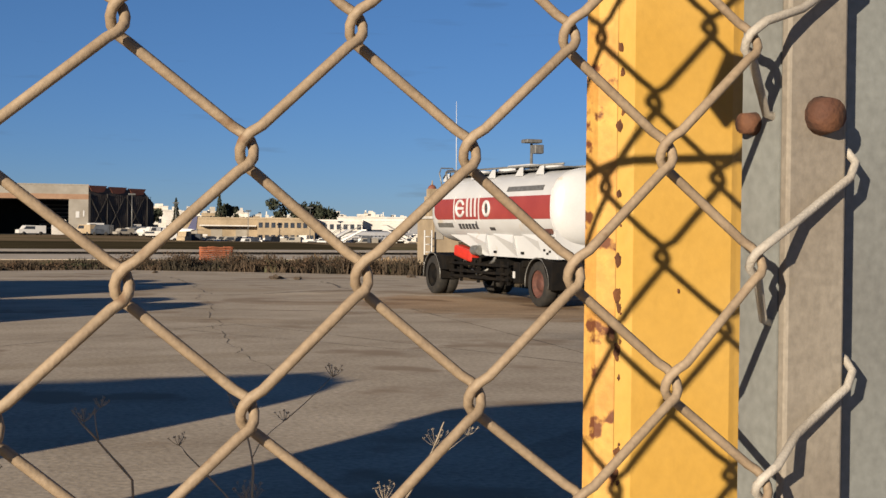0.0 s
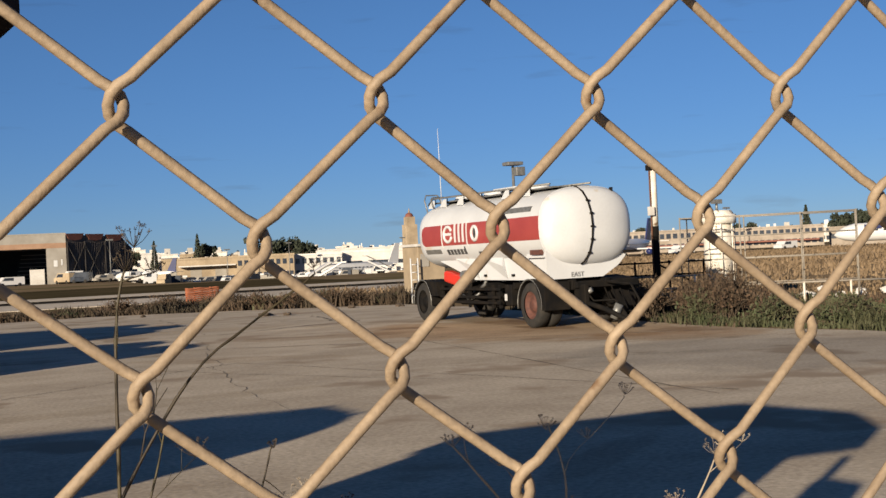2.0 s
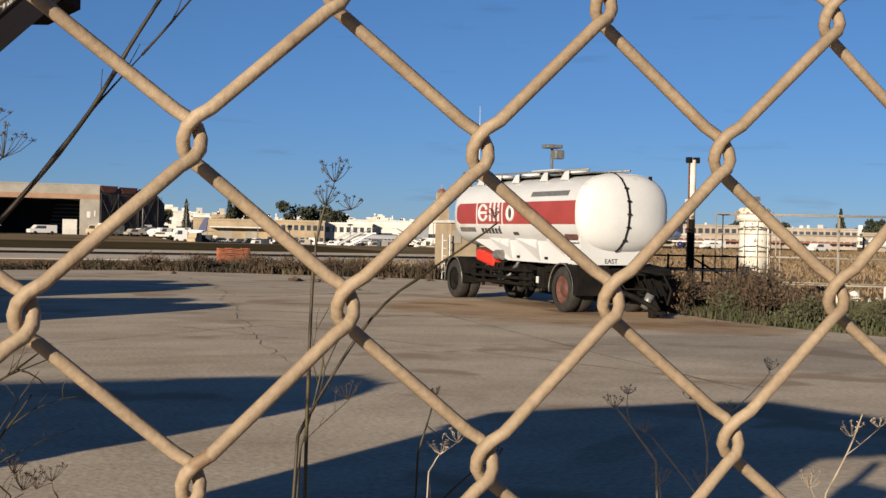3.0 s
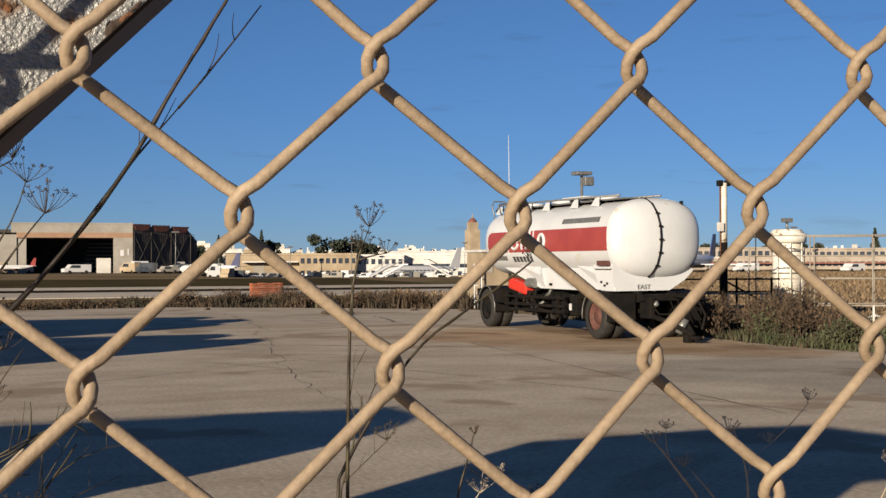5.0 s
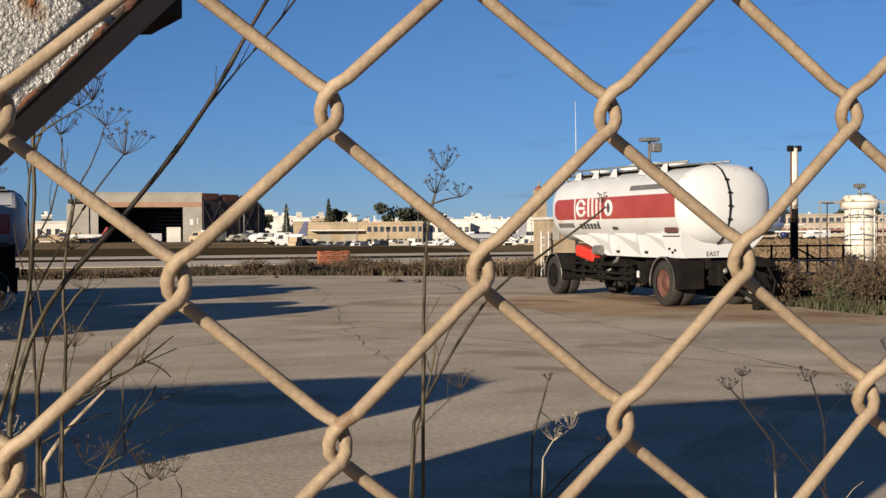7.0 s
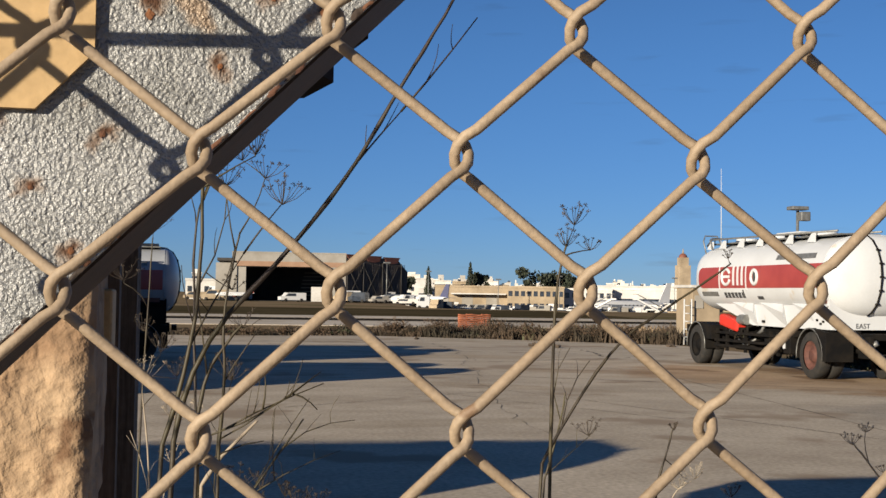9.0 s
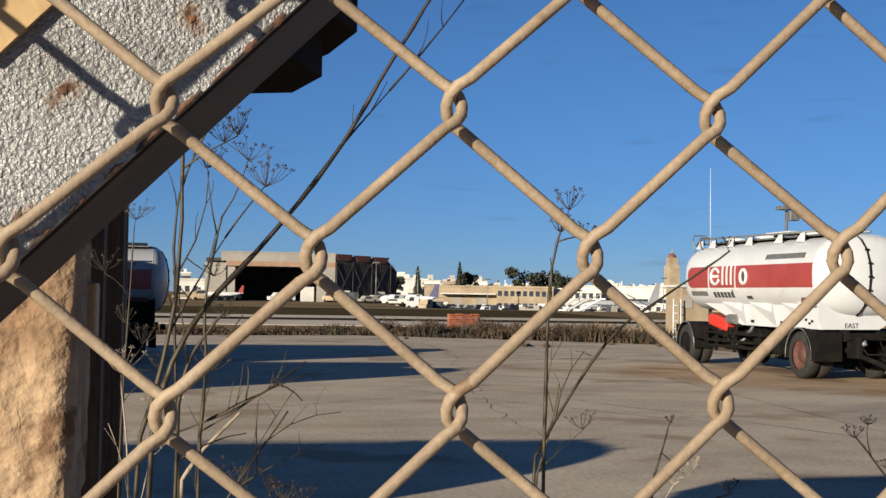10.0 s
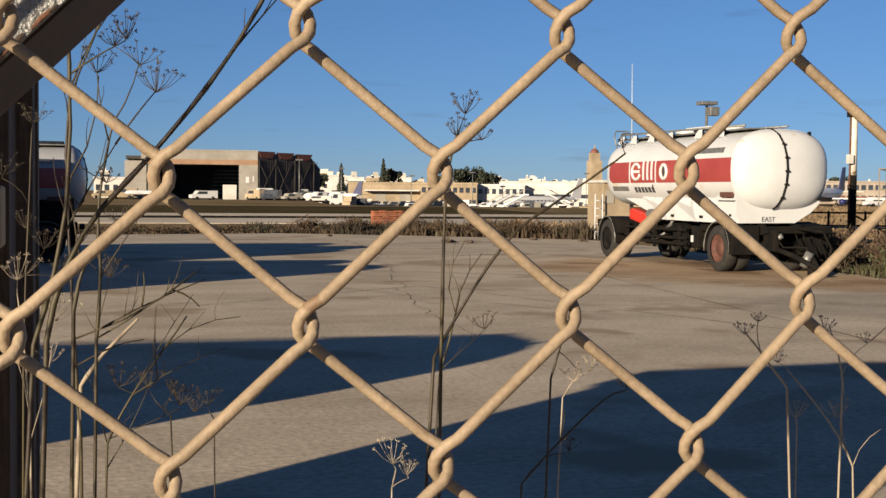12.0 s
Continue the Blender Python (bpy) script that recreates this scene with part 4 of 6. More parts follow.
def building(b0, b1, d, h, material, label, rows=0, cols=0, depth=14.0, base=0.0, parapet=0.5, win=(1.0, 1.3), door=0):
    (x0, y0), (x1, y1) = polar(b0, d), polar(b1, d)
    w, rz = math.hypot(x1 - x0, y1 - y0), math.degrees(math.atan2(y1 - y0, x1 - x0))
    t = thing("building", label, "building", group="airport and town buildings")
    bm = bmesh.new()
    box(bm, 0, 0, base, w, depth, h)
    part("wall", bm, material, t)
    bm = bmesh.new()
    box(bm, -0.15, -0.15, h, w + 0.15, 0.25, h + parapet)
    box(bm, -0.15, depth - 0.25, h, w + 0.15, depth + 0.15, h + parapet)
    box(bm, -0.15, 0.25, h, 0.25, depth - 0.25, h + parapet), box(bm, w - 0.25, 0.25, h, w + 0.15, depth - 0.25, h + parapet)
    part("parapet", bm, material, t)
    for r in range(rows):
        for c in range(cols):
            wx, wz = w * (c + 0.5) / cols, base + (h - base) * (r + 0.55) / rows
            o = boxed("window", wx - win[0] / 2, -0.06, wz - win[1] / 2, wx + win[0] / 2, 0.02, wz + win[1] / 2, M_pane, t)
    for k in range(door):
        wx = w * (k + 0.35) / door
        boxed("door", wx - 1.4, -0.08, base, wx + 1.4, 0.03, base + (h - base) * 0.62, M_hangar, t)
    t.matrix_world = pose(x0, y0, terrain(x0, y0), 0, 0, rz)
    return t


hang = thing("aircraft_hangar", "grey concrete hangar with dark open door and red gables", "hangar")
fx = Matrix.Translation((8.6, 263.4, 0)) @ pose(0, 0, 0, 0, 0, -4.3)
boxed("lintel", 4.2, 0, 7.0, 26.1, 1.2, 8.0, M_lintel, hang, "faded orange-tan door beam")
boxed("fascia", 3.2, 0.1, 8.0, 26.1, 1.2, 9.7, M_hangar, hang)
boxed("fascia_cap", 3.2, 0.05, 9.7, 26.15, 1.3, 9.95, M_hangar, hang)
boxed("left_wall", 0, 0.2, 0, 4.2, 1.2, 7.6, M_hangar, hang)
boxed("left_door_leaf", 4.2, 0.5, 0, 6.0, 0.9, 7.0, M_hangar, hang)
boxed("right_wall", 22.4, 0.0, 0, 26.1, 1.2, 7.0, M_hangar, hang)
boxed("wall_sign", 23.7, -0.05, 3.4, 24.4, 0.0, 4.6, M_logo, hang, "small white sign")
boxed("wall_sign", 25.1, -0.05, 3.6, 25.35, 0.0, 4.8, M_logo, hang)
# inside faces near black: the hall's darkness is put into their colour
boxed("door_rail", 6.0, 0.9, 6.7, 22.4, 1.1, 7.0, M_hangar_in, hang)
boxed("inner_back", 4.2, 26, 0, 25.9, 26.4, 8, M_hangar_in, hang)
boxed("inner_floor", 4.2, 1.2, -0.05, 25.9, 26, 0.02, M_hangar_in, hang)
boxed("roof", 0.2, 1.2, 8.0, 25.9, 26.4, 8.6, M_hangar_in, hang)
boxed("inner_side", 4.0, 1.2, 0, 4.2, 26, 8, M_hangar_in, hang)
for k in range(7):
    boxed("shelf_rail", 17 + 0.2 * k, 18, 1.2 + 0.8 * k, 25.5, 18.2, 1.35 + 0.8 * k, M_hangar, hang)
boxed("store_box", 19.3, 3.0, 0.02, 22.0, 5.0, 3.0, M_plaster, hang)
# dark side wall, turned from the sun, shade in its colour; three red gables
sx, sy = 26.1, 0.0
sdx, sdy = math.cos(radians(40)), math.sin(radians(40))


def side_pt(u, v=0.0):
    return sx + u * sdx - v * sdy, sy + u * sdy + v * sdx


bm = bmesh.new()
W = 18.0
prof = [(0, 9.5), (1.0, 9.75), (3.8, 9.75), (5.0, 9.3), (6.4, 9.62), (9.2, 9.6), (10.5, 9.15), (11.8, 9.5), (14.6, 9.4), (16.2, 8.0), (W, 6.6)]
lo, hi = [], []
for v in (0.0, 0.5):
    lo.append([bm.verts.new((*side_pt(u, v), 0.0)) for u, h in prof])
    hi.append([bm.verts.new((*side_pt(u, v), h)) for u, h in prof])
for k in range(len(prof) - 1):
    bm.faces.new((lo[0][k], lo[0][k + 1], hi[0][k + 1], hi[0][k]))
    bm.faces.new((lo[1][k + 1], lo[1][k], hi[1][k], hi[1][k + 1]))
    bm.faces.new((hi[0][k], hi[0][k + 1], hi[1][k + 1], hi[1][k]))
bmesh.ops.recalc_face_normals(bm, faces=bm.faces)
part("side_wall", bm, M_hangar_shade, hang, "corrugated side wall with shade in its dark colour")
for a, b, z in ((1.0, 3.8, 9.75), (6.4, 9.2, 9.62), (11.8, 14.6, 9.47)):
    bm = bmesh.new()
    q = [(a - 1.0, z + 0.02), (b + 1.0, z + 0.02), (b + 0.2, z - 1.15), ((a + b) / 2, z - 1.35), (a - 0.2, z - 1.15)]
    f = [bm.verts.new((*side_pt(u, -0.12), h)) for u, h in q]
    g = [bm.verts.new((*side_pt(u, 0.3), h)) for u, h in q]
    bm.faces.new(f), bm.faces.new(g[::-1])
    for k in range(5):
        bm.faces.new((f[k], g[k], g[(k + 1) % 5], f[(k + 1) % 5]))
    bmesh.ops.recalc_face_normals(bm, faces=bm.faces)
    part("gable", bm, M_hangar_red, hang, "red oxide gable")
for u in (0.3, 4.9, 10.4, 16.0):
    tube("frame_post", [(*side_pt(u, -0.12), 0), (*side_pt(u, -0.12), 8.2)], 0.10, M_hangar_in, hang, 6)
for u in (0.3, 4.9, 10.4):
    for z0, z1 in ((0.4, 7.5), (7.5, 0.4)):
        tube("cross_brace", [(*side_pt(u, -0.14), z0), (*side_pt(u + 4.6, -0.14), z1)], 0.07, M_hangar_in, hang, 6)
for k in range(34):
    boxed("sheet_rib", 0, -0.05, 0.1, 0.09, 0.0, 8.0, M_hangar_shade, hang).matrix_local = Matrix.Translation((*side_pt(0.5 + 0.5 * k, -0.02), 0)) @ pose(0, 0, 0, 0, 0, 40)
hang.matrix_world = fx

building(11.5, 14.7, 330, 5.6, M_sand, "low cream limestone terminal wing with canopy", 0, 0, 16, 0, 0.5, door=3)
cano = boxed("canopy", 0, 0, 0, 14, 2.5, 0.3, M_plaster)
cano.matrix_world = Matrix.Translation((*polar(12.2, 327), 2.1)) @ pose(0, 0, 0, 0, 0, -13)
tagged(cano, "long white flat canopy on the terminal front", "canopy")
building(14.7, 17.2, 326, 6.2, M_sand, "two-storey yellow limestone airport building with windows", 2, 9, 14)
building(17.2, 19.3, 330, 5.9, M_plaster, "white airport building with window rows", 2, 7, 14)
building(19.3, 22.4, 334, 6.1, M_plaster, "long white airport office with a window band", 1, 16, 16, 0, 0.6, (1.4, 1.2))
building(8.9, 11.4, 400, 6.5, M_plaster, "distant low white terrace of houses", 1, 7, 14)
building(31.0, 35.8, 255, 4.4, M_terminal, "pale airport office with two window rows", 2, 17, 12, 0.4, 0.3, (0.85, 0.95))
building(35.9, 40.2, 262, 4.2, M_terminal, "pale airport building with dark windows", 2, 16, 12, 0.4, 0.3, (0.85, 0.9))
building(40.4, 45.5, 270, 3.6, M_terminal, "white airport shed with windows", 1, 14, 12, 0, 0.3, (1.1, 0.9))
building(0.6, 2.4, 300, 4.2, M_plaster, "small white building beside the hangar", 1, 5, 9)
for b0, b1, d in ((31.2, 35.6, 254.2), (36.1, 40.0, 261.2)):
    (x0, y0), (x1, y1) = polar(b0, d), polar(b1, d)
    ob = boxed("red_awning", 0, -0.6, 1.45, math.hypot(x1 - x0, y1 - y0), 0, 1.75, M_hangar_red)
    ob.matrix_world = pose(x0, y0, 0, 0, 0, math.degrees(math.atan2(y1 - y0, x1 - x0)))
    tagged(ob, "red awning strip along a white building", "awning", "awnings")
rt = random.Random(21)
for k in range(330):
    b = rt.uniform(-2, 47) if k % 4 == 0 else rt.uniform(7.5, 24) if k % 4 < 3 else rt.uniform(29, 46)
    d = rt.uniform(430, 640)
    w = rt.choice((0.12, 0.2, 0.3, 0.45, 0.7)) * rt.uniform(0.8, 1.2)
    top = 1.76 + d * (rt.uniform(0.006, 0.0155) if b < 28 else rt.uniform(0.004, 0.0095))
    home = building(b, b + w, d, top, M_house if rt.random() < 0.8 else M_sand, "distant flat-roofed town house", 2, max(1, round(w * 7)), rt.uniform(5, 12), 0, 0.4, (1.1, 1.7))
    wide = d * radians(w)
    if rt.random() < 0.6:
        u = rt.uniform(0.05, 0.6) * wide
        boxed("roof_room", u, 1.5, top, u + min(2.6, wide * 0.35), 4.5, top + rt.uniform(1.2, 2.4), M_house, home)
    if rt.random() < 0.5:
        u = rt.uniform(0.1, 0.8) * wide
        tube("water_tank", [(u, 2.0, top), (u, 2.0, top + 1.1)], 0.55, M_pane, home, 8)
building(17.4, 21.3, 420, 7.6, M_plaster, "long white flat-roofed building behind the terminal", 1, 18, 14, 0, 0.5, (1.6, 0.8))
building(19.0, 20.7, 380, 5.0, M_plaster, "white block behind the terminal", 0, 0, 12, 0, 0.4)
rk = random.Random(44)
for k in range(26):
    b, d = rk.uniform(8.5, 23) if k % 3 else rk.uniform(30, 40), rk.uniform(360, 430)
    building(b, b + rk.uniform(0.15, 0.5), d, rk.uniform(3.0, 5.6), (M_hangar, M_sand, M_plaster)[k % 3], "low shed behind the airport buildings", 1, 2, 6, 0, 0.3, (1.6, 1.0))

# church tower with dome
church = thing("church_tower", "distant sandstone church tower with small red dome", "church")
cx, cy = polar(22.35, 420)
boxed("tower", cx - 1.9, cy - 1.9, 0, cx + 1.9, cy + 1.9, 12.5, M_sand, church)
boxed("belfry", cx - 1.4, cy - 1.4, 12.5, cx + 1.4, cy + 1.4, 15.0, M_sand, church)
bm = bmesh.new()
bmesh.ops.create_uvsphere(bm, u_segments=16, v_segments=8, radius=1.4, matrix=Matrix.Translation((cx, cy, 15.0)))
part("dome", bm, M_hangar_red, church, "", True)
tube("lantern", [(cx, cy, 16.2), (cx, cy, 17.8)], [0.4, 0.1], M_sand, church, 8)


# ---- aircraft ----
def aircraft(label, tail_mat, at, rz, length=18.0, belly=None):
    t = thing("airliner", label, "aircraft", group="parked aircraft")
    L, r = length, length * 0.055
    zc = r + 0.9
    rings = []
    for u, k, dz in ((0, 0.05, -0.2), (0.02, 0.4, -0.15), (0.06, 0.75, -0.06), (0.12, 1, 0), (0.65, 1, 0), (0.8, 0.75, 0.2), (0.93, 0.35, 0.45), (1, 0.08, 0.6)):
        rings.append([((u - 0.5) * L, r * k * math.cos(2 * math.pi * s / 16), zc + dz * r + r * k * math.sin(2 * math.pi * s / 16)) for s in range(16)])
    loft("fuselage", rings, M_plane, t)
    prism("tail_fin", [(0.36 * L, zc + r * 0.6), (0.47 * L, zc + r * 4.2), (0.525 * L, zc + r * 4.2), (0.5 * L, zc + r * 0.5)], -0.12, 0.12, tail_mat, t)
    for s in (-1, 1):
        prism("wing", [(-0.08 * L, 0), (0.12 * L, s * 0.45 * L), (0.18 * L, s * 0.45 * L), (0.12 * L, 0)], zc - r * 0.6, zc - r * 0.4, M_plane, t, "", "z")
        prism("tailplane", [(0.40 * L, 0), (0.49 * L, s * 0.17 * L), (0.53 * L, s * 0.17 * L), (0.5 * L, 0)], zc + r * 0.5, zc + r * 0.6, M_plane, t, "", "z")
        tube("engine", [(-0.04 * L, s * 0.15 * L, zc - r * 0.95), (0.07 * L, s * 0.15 * L, zc - r * 0.95)], r * 0.42, belly or M_plane, t, 12)
        for k in range(12):
            x = (-0.32 + 0.05 * k) * L
            boxed("cabin_window", x, s * r * 0.985 - 0.05, zc + r * 0.1, x + 0.018 * L, s * r * 0.985 + 0.05, zc + r * 0.28, M_pane, t)
    for x, y in ((-0.38 * L, 0), (0.06 * L, 0.08 * L), (0.06 * L, -0.08 * L)):
        tube("gear", [(x, y, 0.35), (x, y, zc - r * 0.5)], 0.12, M_rail, t, 6)
        tube("gear_wheel", [(x, y - 0.2, 0.4), (x, y + 0.2, 0.4)], 0.4, M_tyre, t, 10)
    t.matrix_world = pose(at[0], at[1], terrain(at[0], at[1]), 0, 0, rz)
    return t


aircraft("white parked airliner with white tail fin", M_plane, (*polar(20.1, 300), 0), 22, 24)
aircraft("white and navy parked airliner with navy tail", M_navy, (*polar(10.75, 268), 0), -40, 14, M_navy)
aircraft("white parked aircraft with red tail by the hangar", M_red, (*polar(2.7, 258), 0), -5, 7.5, M_hub)
aircraft("white parked airliner with navy tail", M_navy, (*polar(32.1, 215), 0), 40, 20, M_navy)
ryan = aircraft("white parked airliner with navy name bars", M_plane, (*polar(44.0, 225), 0), -30, 27)
for k in range(7):
    x = -9 + 1.6 * k
    boxed("name_bar", x, -1.75, 2.9, x + 1.1, -1.6, 3.6, M_navy, ryan)

# ---- vans and cars near the terminal ----
def van(at, rz, material, label, L=4.6, h=2.1):
    t = thing("parked_van", label, "van", group="parked airport vehicles")
    prism("body", [(-L / 2, 0.35), (-L / 2, h * 0.55), (-L * 0.36, h * 0.62), (-L * 0.24, h), (L / 2, h), (L / 2, 0.35)], -0.95, 0.95, material, t)
    for s in (-1, 1):
        prism("side_glass", [(-L * 0.32, h * 0.62), (-L * 0.22, h * 0.92), (L * 0.1, h * 0.92), (L * 0.1, h * 0.62)], s * 0.955 - 0.01, s * 0.955 + 0.01, M_pane, t)
        for x in (-L * 0.31, L * 0.31):
            tube("wheel", [(x, s * 0.75, 0.34), (x, s * 0.98, 0.34)], 0.34, M_tyre, t, 12)
    t.matrix_world = pose(at[0], at[1], terrain(at[0], at[1]), 0, 0, rz)


for k, b in enumerate((9.0, 9.5, 11.9, 12.6, 13.1, 13.6, 14.2, 15.2, 16.3, 17.6, 18.4, 19.6, 20.9, 5.2, 34.2, 38.6)):
    van((*polar(b, 255 if b < 9.2 else 305 - (70 if b > 25 else 0)), 0.0), rt.uniform(-30, 30), M_plane if k % 4 else M_hangar, "small white service vehicle parked by the terminal", rt.uniform(3.2, 5.2), rt.uniform(1.4, 2.1))

for k in range(34):
    b = rt.uniform(9.2, 22.5)
    van((*polar(b, rt.uniform(288, 316)), 0.0), rt.uniform(-60, 60), (M_plane, M_plaster, M_hangar, M_pane)[k % 4], "small service vehicle parked before the terminal", rt.uniform(2.8, 5.4), rt.uniform(1.3, 2.3))

rv = random.Random(77)
for k in range(56):
    b = rv.uniform(7.4, 11.6) if k % 2 else rv.uniform(0.3, 3.2) if k % 8 == 0 else rv.uniform(11.5, 23)
    d = rv.uniform(258, 285) if b < 11.6 else rv.uniform(286, 318)
    van((*polar(b, d), 0.0), rv.uniform(-80, 80), (M_plane, M_plaster, M_logo, M_sand, M_pane)[k % 5], "small service vehicle parked on the airport apron", rv.uniform(2.2, 6.0), rv.uniform(1.2, 2.9))


def stair_truck(at, rz):
    t = thing("boarding_stairs", "white aircraft boarding stairs on a small truck", "stairs", group="boarding stairs")
    prism("flight", [(-3.4, 0.8), (2.6, 4.0), (3.6, 4.0), (3.6, 3.7), (2.7, 3.7), (-3.2, 0.5)], -0.7, 0.7, M_plane, t)
    for y in (-0.72, 0.72):
        tube("handrail", [(-3.4, y, 1.8), (2.6, y, 5.0), (3.6, y, 5.0)], 0.06, M_rail, t, 6)
    boxed("truck_bed", -3.0, -0.9, 0.4, 3.2, 0.9, 0.75, M_hangar, t, bevel=0.05)
    boxed("cab", 1.8, -0.9, 0.75, 3.3, 0.9, 2.0, M_plane, t, bevel=0.1)
    for x in (-2.0, 2.3):
        for y in (-0.85, 0.85):
            tube("wheel", [(x, y - 0.1, 0.36), (x, y + 0.1, 0.36)], 0.36, M_tyre, t, 12)
    t.matrix_world = pose(at[0], at[1], terrain(at[0], at[1]), 0, 0, rz)


for b, d, rz in ((18.2, 292, 5), (18.8, 290, -30), (20.9, 293, 170)):
    stair_truck(polar(b, d), rz)
for b, d, h in ((9.35, 262, 8.0), (11.2, 300, 8.5), (14.3, 315, 8.0), (17.0, 318, 9.0), (22.0, 320, 9.0), (36.2, 245, 8.0)):
    x0, y0 = polar(b, d)
    mast = thing("lamp_mast", "tall thin apron lamp mast", "street lamp", (x0, y0, terrain(x0, y0)), group="apron lamp masts")
    tube("pole", [(0, 0, 0), (0, 0, h)], [0.12, 0.07], M_rail, mast, 6)
    boxed("lamp", -0.7, -0.2, h, 0.7, 0.2, h + 0.3, M_rail, mast, bevel=0.05)

# ---- far trees ----
def tree(bearing, d, base_w, top, label, seed, cone=False, n=900):
    r = random.Random(seed)
    x0, y0 = polar(bearing, d)
    t = thing("tree", label, "tree", (x0, y0, terrain(x0, y0)), group="far trees")
    vs, fs = tube_data([(0, 0, 0), (0.1, 0.1, top * 0.45), (0, 0, top * 0.75)], [0.35, 0.25, 0.08], 7)
    for k in range(5):
        a = k * 1.3
        tube_data([(0.05, 0.05, top * 0.4), (base_w * 0.3 * math.cos(a), base_w * 0.3 * math.sin(a), top * 0.65)], [0.14, 0.04], 5, vs, fs)
    raw("trunk", vs, fs, M_bark, t)
    vs, fs = [], []
    blobs = [(r.uniform(-0.42, 0.42) * base_w, r.uniform(-0.3, 0.3) * base_w, top * r.uniform(0.5, 0.82), base_w * r.uniform(0.1, 0.2)) for _ in range(11)]
    for _ in range(n):
        if cone:
            u = r.random() ** 1.4
            a, rad = r.uniform(0, 6.28), base_w * 0.5 * (1 - u) ** 0.8 * r.uniform(0.4, 1.05)
            c = Vector((rad * math.cos(a), rad * math.sin(a), top * (0.12 + 0.9 * u)))
        else:
            bx, by, bz, br = r.choice(blobs)
            v = Vector((r.gauss(0, 1), r.gauss(0, 1), r.gauss(0, 0.8))).normalized() * br * r.uniform(0.5, 1.1)
            c = Vector((bx, by, bz)) + v
        q = Euler((r.uniform(0, 3), r.uniform(0, 3), r.uniform(0, 3))).to_matrix()
        s = r.uniform(0.18, 0.5) * (0.7 if cone else 1)
        b = len(vs)
        vs += [tuple(c + q @ Vector(p) * s) for p in ((-1, -0.5, 0), (1, -0.5, 0.2), (0.9, 0.6, 0), (-0.8, 0.6, 0.25))]
        fs.append((b, b + 1, b + 2, b + 3))
    raw("crown", vs, fs, M_leaf, t)


tree(15.9, 345, 9.5, 13.2, "dark broad-crowned tree behind the terminal", 1)
tree(16.8, 348, 9.5, 13.0, "dark broad-crowned tree behind the terminal", 2)
tree(17.6, 344, 7.5, 11.2, "dark rounded tree behind the terminal", 3)
tree(13.05, 340, 3.6, 12.5, "tall dark cypress tree in the town", 4, True)
tree(13.5, 345, 5.0, 11.5, "small dark tree in the town", 5)
tree(11.2, 350, 3.0, 10.5, "small dark conifer in the town", 6, True)
tree(39.5, 285, 3.4, 8.6, "dark cypress tree behind the airfield sheds", 7, True)
for k in range(6):
    tree(40.9 + 0.75 * k, 300, 7.0, 7.6 + 0.7 * (k % 3), "dark tree in a row behind the airfield sheds", 10 + k)
for k, b in enumerate((32.6, 35.3, 37.0, 22.9, 10.2)):
    tree(b, 330, 5.5, 7.0, "dark rounded tree among distant buildings", 30 + k)

# ---- yard fixtures near the tanker ----
pl = thing("striped_pole", "rusty pole, white above and black below, two lamps on top", "pole")
px, py = 19.72, 30.13
tube("black_section", [(px, py, 0), (px, py, 2.32)], 0.11, M_chassis, pl, 10)
tube("white_section", [(px, py, 2.32), (px, py, 3.95)], 0.105, M_peel, pl, 10)
tube("conduit", [(px - 0.13, py - 0.05, 0.4), (px - 0.13, py - 0.05, 3.9)], 0.025, M_rust, pl, 6)
for s in (-1, 1):
    boxed("lamp", px + s * 0.12 - 0.07, py - 0.1, 3.86, px + s * 0.12 + 0.07, py + 0.06, 4.02, M_chassis, pl, bevel=0.02)
boxed("switch_box", px - 0.24, py - 0.18, 2.62, px - 0.1, py - 0.05, 2.86, M_plaster, pl)

fl = thing("floodlight_mast", "slim steel mast with a square floodlight", "floodlight")
px, py = 19.8, 38.74
tube("mast", [(px, py, 0), (px, py, 4.7)], 0.05, M_rail, fl, 8)
boxed("lamp_hood", px - 0.3, py - 0.25, 4.72, px + 0.28, py + 0.2, 4.84, M_rail, fl, bevel=0.02)
boxed("lamp_head", px - 0.02, py - 0.3, 4.36, px + 0.32, py - 0.05, 4.66, M_rail, fl, bevel=0.03)
tube("lamp_arm", [(px, py, 4.5), (px + 0.15, py - 0.15, 4.55)], 0.03, M_rail, fl, 6)

tw = thing("white_tower_tank", "white painted cylindrical tank tower with peeling paint", "tank")
px, py = 23.16, 32.0
tube("shaft", [(px, py, 0), (px, py, 1.15), (px, py, 1.2), (px, py, 2.55)], [0.40, 0.40, 0.43, 0.43], M_peel, tw, 20)
tube("collar", [(px, py, 2.35), (px, py, 2.62)], 0.56, M_peel, tw, 20)
tube("lid", [(px, py, 2.62), (px, py, 2.74)], [0.5, 0.42], M_peel, tw, 20)
for a in (200, 245, 290, 335):
    dx, dy = 0.5 * math.cos(radians(a)), 0.5 * math.sin(radians(a))
    tube("riser_pipe", [(px + dx, py + dy, 0), (px + dx, py + dy, 2.4)], 0.022, M_peel, tw, 6)
for z in (0.7, 1.45, 2.1):
    tube("band", [(px + 0.46 * math.cos(q * 0.3), py + 0.46 * math.sin(q * 0.3), z) for q in range(22)], 0.02, M_rail, tw, 5)
tube("vent_pipe", [(px, py, 2.74), (px, py, 2.95)], 0.04, M_rail, tw, 8)
boxed("vent_head", px - 0.14, py - 0.1, 2.95, px + 0.14, py + 0.1, 3.08, M_rail, tw)

